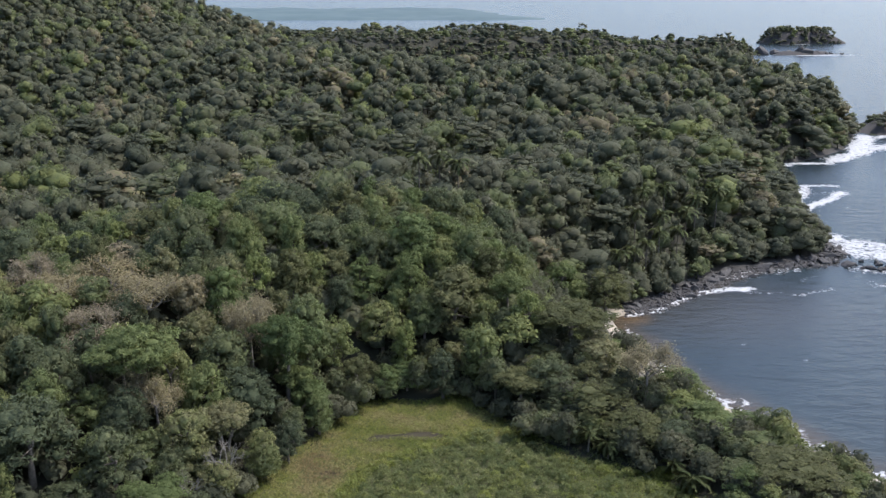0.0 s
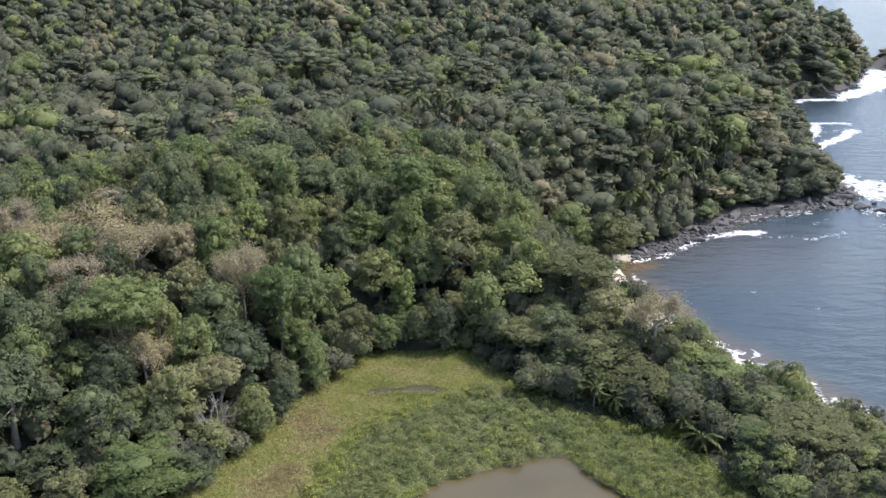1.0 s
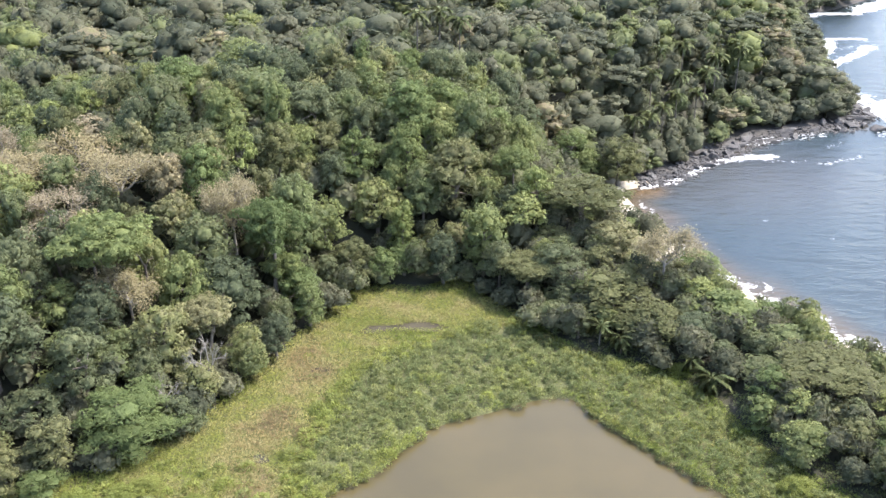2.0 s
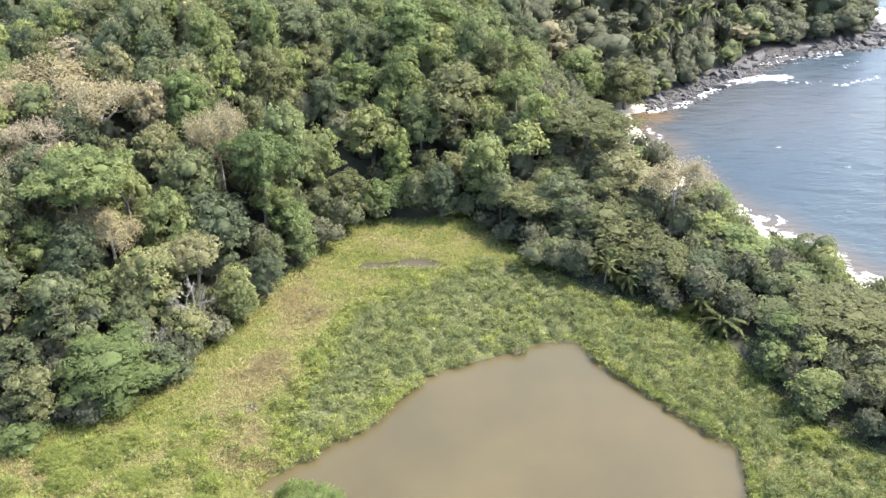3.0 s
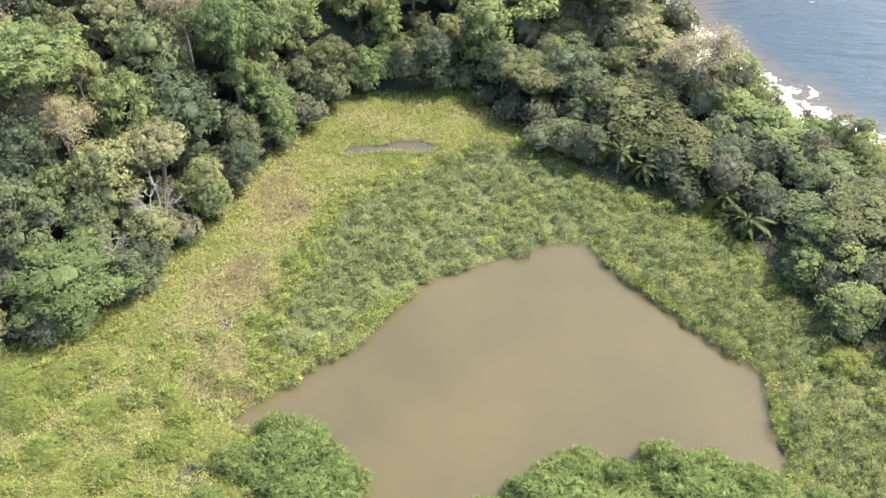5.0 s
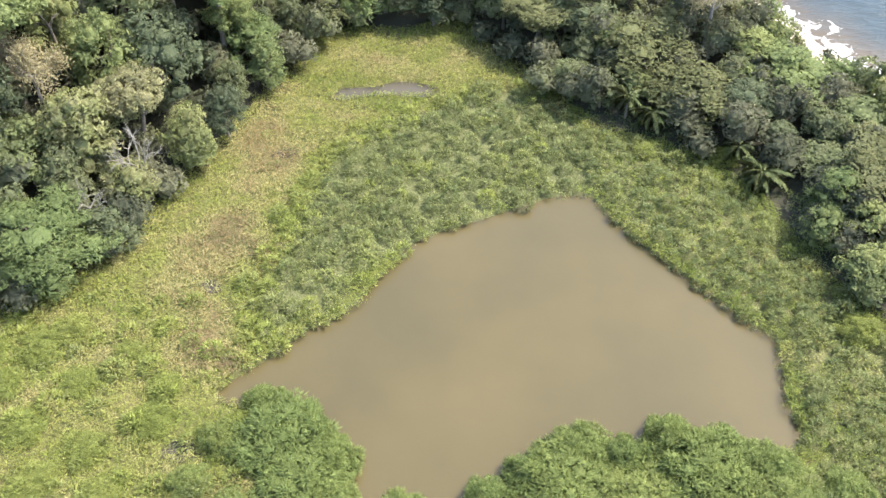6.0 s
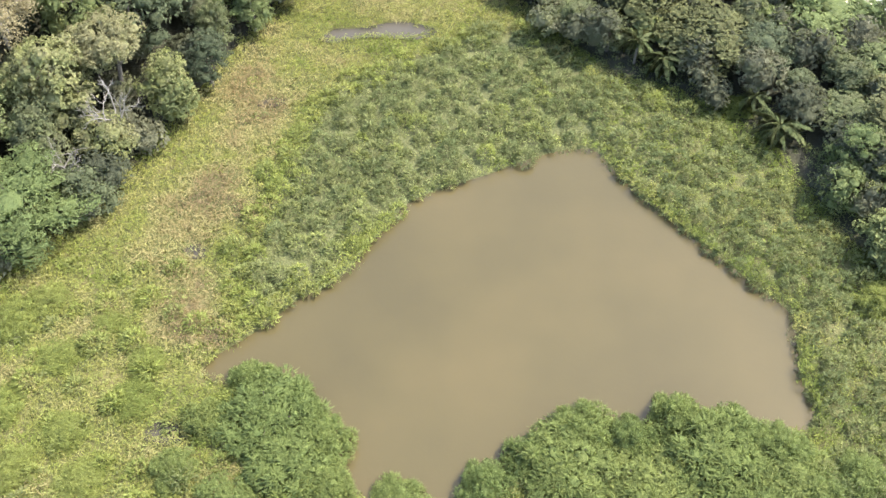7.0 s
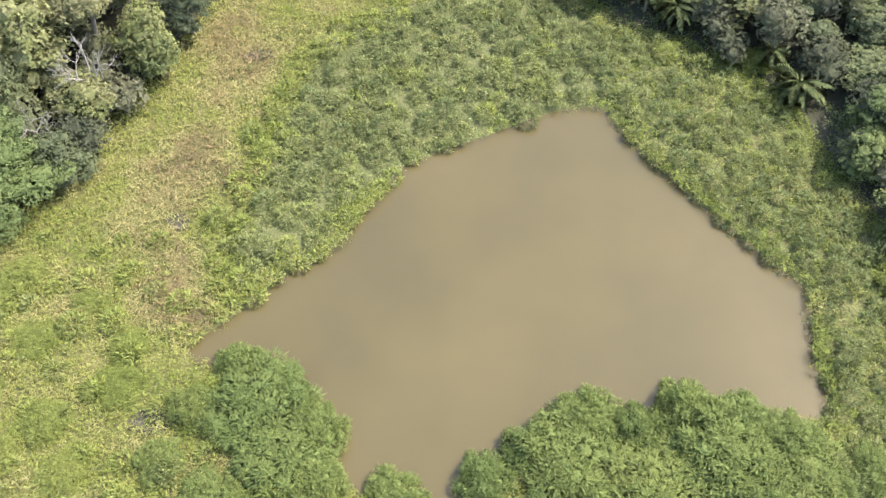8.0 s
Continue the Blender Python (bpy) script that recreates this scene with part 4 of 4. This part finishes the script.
BUSH_STOCK = [make_bush(s) for s in (61, 62, 63, 64)]
LOOSE_STOCK = [make_bush(s, M_LOOSE) for s in (65, 66)]
BANK_WEST = [(-14.6, 105.6, 9.8, 2.8), (-12.0, 100.6, 9.4, 2.5), (-16.4, 109.6, 5.4, 3.0), (-12.4, 107.0, 6.0, 3.0), (-9.6, 103.2, 6.0, 2.8), (-20.6, 105.6, 4.6, 2.2), (-9.2, 98.8, 6.0, 2.4), (-2.4, 97.4, 6.2, 2.4), (-17.5, 97.0, 6.0, 2.0), (-22.5, 100.5, 4.5, 1.6)]
BANK_EAST = [(12.6, 100.4, 9.6, 2.9), (26.0, 101.4, 10.6, 3.2), (19.4, 98.2, 9.0, 2.5), (32.0, 98.4, 9.0, 2.4), (5.6, 98.8, 5.8, 2.6), (9.8, 101.6, 6.4, 3.0), (14.6, 103.9, 7.0, 3.3), (18.7, 103.4, 5.0, 2.6), (23.4, 105.0, 6.6, 3.5), (28.0, 103.9, 6.6, 3.2), (31.8, 101.9, 6.2, 2.6), 
             (34.2, 97.8, 6.0, 2.2), (38.6, 99.2, 5.6, 2.0), (10.2, 95.0, 6.4, 2.4), (29.0, 96.4, 6.4, 2.4)]
MEADOW = [(-44.0, 112.0, 5.2, 1.5), (-38.5, 119.5, 4.6, 1.2), (-33.0, 104.5, 4.8, 1.2), (-37.0, 100.5, 5.0, 1.3), (-30.5, 99.5, 4.6, 1.2), (-31.5, 116.5, 3.6, 0.9), (-27.0, 111.8, 4.0, 1.1), (-27.4, 107.8, 4.6, 1.2), (-36.0, 112.5, 4.6, 1.0), (-41.0, 117.0, 5.4, 1.4), (-46.5, 116.0, 5.4, 1.5), (-40.0, 107.0, 5.0, 1.0), (36.8, 146.8, 4.0, 1.8), (45.5, 118.8, 5.0, 1.8)]
def set_bush(stock, i, m):
    """The first of each shape is set itself, later ones are copies."""
    own = stock[i % len(stock)]
    if i < len(stock):
        own.matrix_basis = m
        return own
    held = own.matrix_basis.copy()
    own.matrix_basis = Matrix.Identity(4)
    ob = copy_thing(own, m)
    own.matrix_basis = held
    return ob


for i, (x, y, w, h) in enumerate(BANK_WEST + BANK_EAST):
    z = max(float(ground_z(np.array([x]), np.array([y]))[0]), -0.3)
    m = pose(x, y, z, 0, 0, rng.uniform(0, 360)) @ Matrix.Diagonal((w / 4.9, w / 4.9, h / 2.5, 1))
    set_bush(BUSH_STOCK, i, m)
for i, (x, y, w, h) in enumerate(MEADOW):
    m = pose(x, y, float(ground_z(np.array([x]), np.array([y]))[0]), 0, 0, rng.uniform(0, 360)) @ Matrix.Diagonal((w / 4.9, w / 4.9, h / 2.5, 1))
    tagged(set_bush(LOOSE_STOCK, i, m), "low loose yellow-green bush in the marsh meadow", "bush", "bushes in the meadow")


# ---- marsh plants ----
def scatter(gap, x0, x1, y0, y1):
    xs, ys = np.meshgrid(np.arange(x0, x1, gap), np.arange(y0, y1, gap))
    return xs.ravel() + rng.uniform(-0.5, 0.5, xs.size) * gap, ys.ravel() + rng.uniform(-0.5, 0.5, xs.size) * gap


def water_clear(x, y, by):
    dry = -inside_distance(POND, x, y) > by
    for one in [POOL] + PUDDLES:
        dry &= -inside_distance(one, x, y) > by - 0.35
    return dry


mx, my = scatter(1.0, -75, 75, 84, 184)
keep = (inside_distance(MARSH, mx, my) > np.where(mx > 15, -6.0, -2.5)) & water_clear(mx, my, 0.1) & (np.abs(mx) < 0.47 * my + 25)
mx, my = mx[keep], my[keep]
belt = inside_distance(SHRUBS, mx, my)
patch = waver(mx, my, 13, 31)
fine_patch = waver(mx, my, 3.6, 32)
stream = near_line(BROWN, mx, my)
west = (mx < -18) & (my < 128)
likely = np.where(belt > -3.5, 0.15 + 0.78 * step(-3, 2.5, belt + 2.2 * fine_patch), np.where(west, 0.10 + 0.4 * step(-0.1, 0.5, fine_patch), 0.08))
likely = np.where((mx > 20) & (belt > 0), 0.95 - 0.45 * step(0.35, 0.7, patch), likely)
likely = np.where(my < 100, 0.9, likely)
likely = np.where(inside_distance(MARSH, mx, my) < -1, 0.6, likely)
shrub = rng.rand(len(mx)) < likely * np.where(belt > 0.5, 0.75, 1.0)
soup = Soup()
for x, y, b, p, f, g in zip(mx[shrub], my[shrub], belt[shrub], patch[shrub], fine_patch[shrub], ground_z(mx[shrub], my[shrub])):
    h = max(0.7 + 0.7 * f, 0.25) * rng.uniform(0.7, 1.25) * (1.0 if b > 0 else 0.75)
    w = rng.uniform(0.6, 1.25)
    n = 58
    d = unit(rng.normal(0, 1, (n, 3)))
    d[:, 2] = np.abs(d[:, 2])
    pts = d * (w, w, h) * rng.uniform(0.7, 1.1, (n, 1)) + (x, y, 0.6 if x < 15 else g - 0.1)
    v, q, mm = sprays(rng, pts, d + (0, 0, 0.35), 0.155, 0.42, 0.6)
    edge = step(6, 0, b) if b > -0.5 else 0.5
    tint = np.clip(0.16 + 0.2 * p + 0.22 * f + 0.36 * edge * (1 if x < 0 else 0.2) + rng.normal(0, 0.09) + (0.1 if x < -18 else 0) + (0.1 if y < 102 else 0), 0, 1)
    soup.add(v, t=q, tint=tint, normals=mm)
# taller tufts with outward plumes, which throw shade on the low growth
tufts = Spread(4.0)
tx, ty = rng.uniform(-70, 72, 9000), rng.uniform(86, 168, 9000)
tb, tm, tf = inside_distance(SHRUBS, tx, ty), inside_distance(MARSH, tx, ty), waver(tx, ty, 9, 33)
tz = ground_z(tx, ty)
fine = water_clear(tx, ty, 0.3) & (tm > -2) & (np.abs(tx) < 0.47 * ty + 12)
meadow = (tb < 0) & (tx < -16) & (ty < 124)
fine &= (tb > 0.3) | (meadow & (tf > -0.15)) | (ty < 100)
for x, y, b, f, g, loose in zip(tx[fine], ty[fine], tb[fine], tf[fine], tz[fine], meadow[fine]):
    w = rng.uniform(0.8, 1.7) if not loose else rng.uniform(0.9, 2.0)
    if not tufts.put(x, y, w, 0.62 if not loose else 1.0):
        continue
    h = w * rng.uniform(0.75, 1.25) * (1 if not loose else 0.75)
    n = int(105 * w * w) + 40
    d = unit(rng.normal(0, 1, (n, 3)))
    d[:, 2] = np.abs(d[:, 2])
    low = max(g, 0.1)
    pts = d * (w * 0.8, w * 0.8, h) * rng.uniform(0.75, 1.05, (n, 1)) + (x, y, low)
    v, q, mm = plumes(rng, pts, d + (-0.15, -0.2, 0.3), 0.23, 0.32)
    rim = step(7, 1, b) * (1 if x < -2 else 0.25) if not loose else 0.75
    soup.add(v, t=q, tint=np.clip((0.2 if x < 15 else 0.1) + 0.46 * rim + 0.22 * f + rng.normal(0, 0.14), 0, 0.9), normals=mm)
tagged(new("marsh_shrubs", soup.mesh("marsh_shrubs", M_SHRUB)), "knee-high leafy green shrubs crowding round the pond", "shrubs", kind="stuff")

hx, hy = scatter(0.5, -75, 75, 84, 184)
keep = (inside_distance(MARSH, hx, hy) > -1.5) & water_clear(hx, hy, 0.2) & (np.abs(hx) < 0.47 * hy + 25)
keep &= (inside_distance(SHRUBS, hx, hy) < np.where(hx < -12, 2.5, 1.0)) | ((hx > 20) & (rng.rand(len(hx)) < 0.3))
hx, hy = hx[keep], hy[keep]
tone = 0.28 + 0.3 * waver(hx, hy, 11, 41) + 0.14 * waver(hx, hy, 3.5, 42) + 0.42 * (1 - step(0.8, 6.0, near_line(BROWN, hx, hy) + 1.2 * waver(hx, hy, 6, 43)))
tone = tone + np.where((hx < -18) & (hy < 126), 0.04, 0.0) - np.where(hx > 18, 0.22, 0.0) + rng.normal(0, 0.07, len(hx))
blades = 12
bx = np.repeat(hx, blades) + rng.normal(0, 0.25, len(hx) * blades)
by = np.repeat(hy, blades) + rng.normal(0, 0.25, len(hx) * blades)
bz = 0.78 + rng.uniform(0, 0.5, len(bx)) * np.repeat(1 + 0.3 * waver(hx, hy, 7, 44), blades)
vv, _, nn = sprays(rng, np.stack((bx, by, bz), 1), np.tile((0.0, 0.0, 1.0), (len(bx), 1)), 0.27, 0.17, 0.75, 0.35)
grass = new("marsh_grass", raw_mesh("marsh_grass", vv, None, np.arange(len(vv)).reshape(-1, 3), M_GRASS, {"tint": np.repeat(np.clip(tone, 0, 1), blades * 3)}, True, nn))
tagged(grass, "tall yellow-green marsh grass with brown dry streaks", "grass", kind="stuff")


# ---- boulders on the shore ----
def boulder_mesh(seed):
    r = np.random.RandomState(seed)
    v, f = ICO2
    cut = v.copy()
    for _ in range(15):
        n = unit(r.normal(0, 1, 3))
        over = np.maximum(cut @ n - r.uniform(0.42, 0.8), 0)
        cut = cut - over[:, None] * n
    return raw_mesh("boulder", cut * (1.0, 0.8, 0.62), None, f, M_ROCK)


BOULDERS = [boulder_mesh(s) for s in range(6)]
ROCKS = [(44.5, 236), (48, 236.5), (56, 242), (66, 252), (76, 262), (88, 270), (104, 276), (113, 281), (120, 292)]
for i in range(240):
    k = rng.uniform(0, len(ROCKS) - 1.001)
    a, b = np.array(ROCKS[int(k)]), np.array(ROCKS[int(k) + 1])
    p = a + (b - a) * (k % 1) + rng.normal(0, 1, 2) * (2.0 if k < 3 else 1.6) + (2.2, -2.2)
    s = rng.uniform(0.4, 0.95) + 1.6 * rng.rand() ** 5
    ob = new("boulder", BOULDERS[i % 6])
    z = max(float(ground_z(p[:1], p[1:])[0]), -0.6)
    ob.matrix_basis = pose(p[0], p[1], z + 0.2 * s, rng.uniform(-20, 20), rng.uniform(-20, 20), rng.uniform(0, 360)) @ Matrix.Scale(s, 4)
    tagged(ob, "dark wave-washed basalt boulder on the rocky shore", "boulder", "boulders on the shore")
for x, y, s in ((112, 277, 3.2), (118, 274, 2.6), (123, 270, 2.2), (128, 268, 2.4), (134, 269, 1.8), (116, 283, 3.4), (121, 286, 2.6), (80, 266, 4.0), (74, 260, 3.2), (118, 300, 3.0), (141, 270, 1.6), (149, 266, 1.5), (92, 271, 3.4)):
    ob = new("sea_rock", BOULDERS[int(x) % 6])
    ob.matrix_basis = pose(x, y, 0.1, rng.uniform(-12, 12), rng.uniform(-12, 12), rng.uniform(0, 360)) @ Matrix.Diagonal((s * 1.3, s, s * 0.75, 1))
    tagged(ob, "large dark rock standing in white surf off the point", "rock", "rocks off the point")

soup = Soup()
for i in range(1300):
    k = rng.uniform(0, len(ROCKS) - 1.001)
    a, b = np.array(ROCKS[int(k)]), np.array(ROCKS[int(k) + 1])
    p = a + (b - a) * (k % 1) + rng.normal(0, 1, 2) * 2.0 + (1.8, -1.8)
    r = rng.uniform(0.2, 0.6)
    v = ICO1[0] * rng.uniform(0.7, 1.15, (12, 1)) * (r, r * rng.uniform(0.6, 1), r * 0.6)
    soup.add(v + (p[0], p[1], max(float(ground_z(p[:1], p[1:])[0]), -0.4) + 0.15), t=ICO1[1])
v, q, t, _, _ = soup.arrays()
tagged(new("shore_rubble", raw_mesh("shore_rubble", v, q, t, M_ROCK)), "dark wet stones heaped along the rocky shore", "stones", kind="stuff")
for i in range(26):
    k = rng.rand()
    x, y, s = 108 + 34 * k + rng.normal(0, 2.5), 279 - 12 * k + rng.normal(0, 3.2), rng.uniform(0.7, 1.7)
    ob = new("sea_rock", BOULDERS[i % 6])
    ob.matrix_basis = pose(x, y, 0.05, rng.uniform(-25, 25), rng.uniform(-25, 25), rng.uniform(0, 360)) @ Matrix.Diagonal((s * 1.2, s, s, 1))
    tagged(ob, "dark jagged rock awash in the surf off the point", "rock", "rocks off the point")
for x, y, s, tall in ((374, 1050, 9, 1.9), (383, 1048, 9, 1.2), (366, 1052, 9, 0.9), (394, 1050, 9, 0.8), (352, 1054, 10, 0.9), (338, 1050, 12, 1.2)):
    ob = new("sea_rock", BOULDERS[int(x) % 6])
    ob.matrix_basis = pose(x, y, 0.5, 8, -6, 40 * s) @ Matrix.Diagonal((s, s, s * tall, 1))
    tagged(ob, "dark upright rock in the sea off the headland", "rock", "rocks off the headland")
for i in range(18):
    k = rng.rand()
    s = rng.uniform(2, 4.5) * (1.5 - k)
    ob = new("sea_rock", BOULDERS[i % 6])
    ob.matrix_basis = pose(338 + 84 * k, 1050 + rng.normal(0, 5), 1.0, rng.uniform(-20, 20), rng.uniform(-20, 20), rng.uniform(0, 360)) @ Matrix.Diagonal((s, s, s * 1.1, 1))
    tagged(ob, "dark upright rock in the sea off the headland", "rock", "rocks off the headland")


# ---- far coast ----
fx, fy, fq = sheet(np.linspace(-1500, 330, 90), np.linspace(1800, 2500, 24))
rim = np.minimum(step(1800, 1880, fy), 1 - step(2300, 2500, fy)) * (1 - step(60, 320, fx + 0.25 * (fy - 1800)))
fz = -4 + rim * (9 + 4 * waver(fx, fy, 160, 51) + 2 * waver(fx, fy, 50, 52))
# blue-grey base colour carries the haze of distance over these woods
M_COAST = plain_material("distant_woods_haze_tint", (0.070, 0.112, 0.118), (0.092, 0.136, 0.138), 0.02, 0.95, 0.3)
tagged(new("backdrop", raw_mesh("backdrop", np.stack((fx, fy, fz), 1), fq, None, M_COAST, None, True)), "low wooded coast across the bay, with haze put into its colour", "coast", kind="structure")
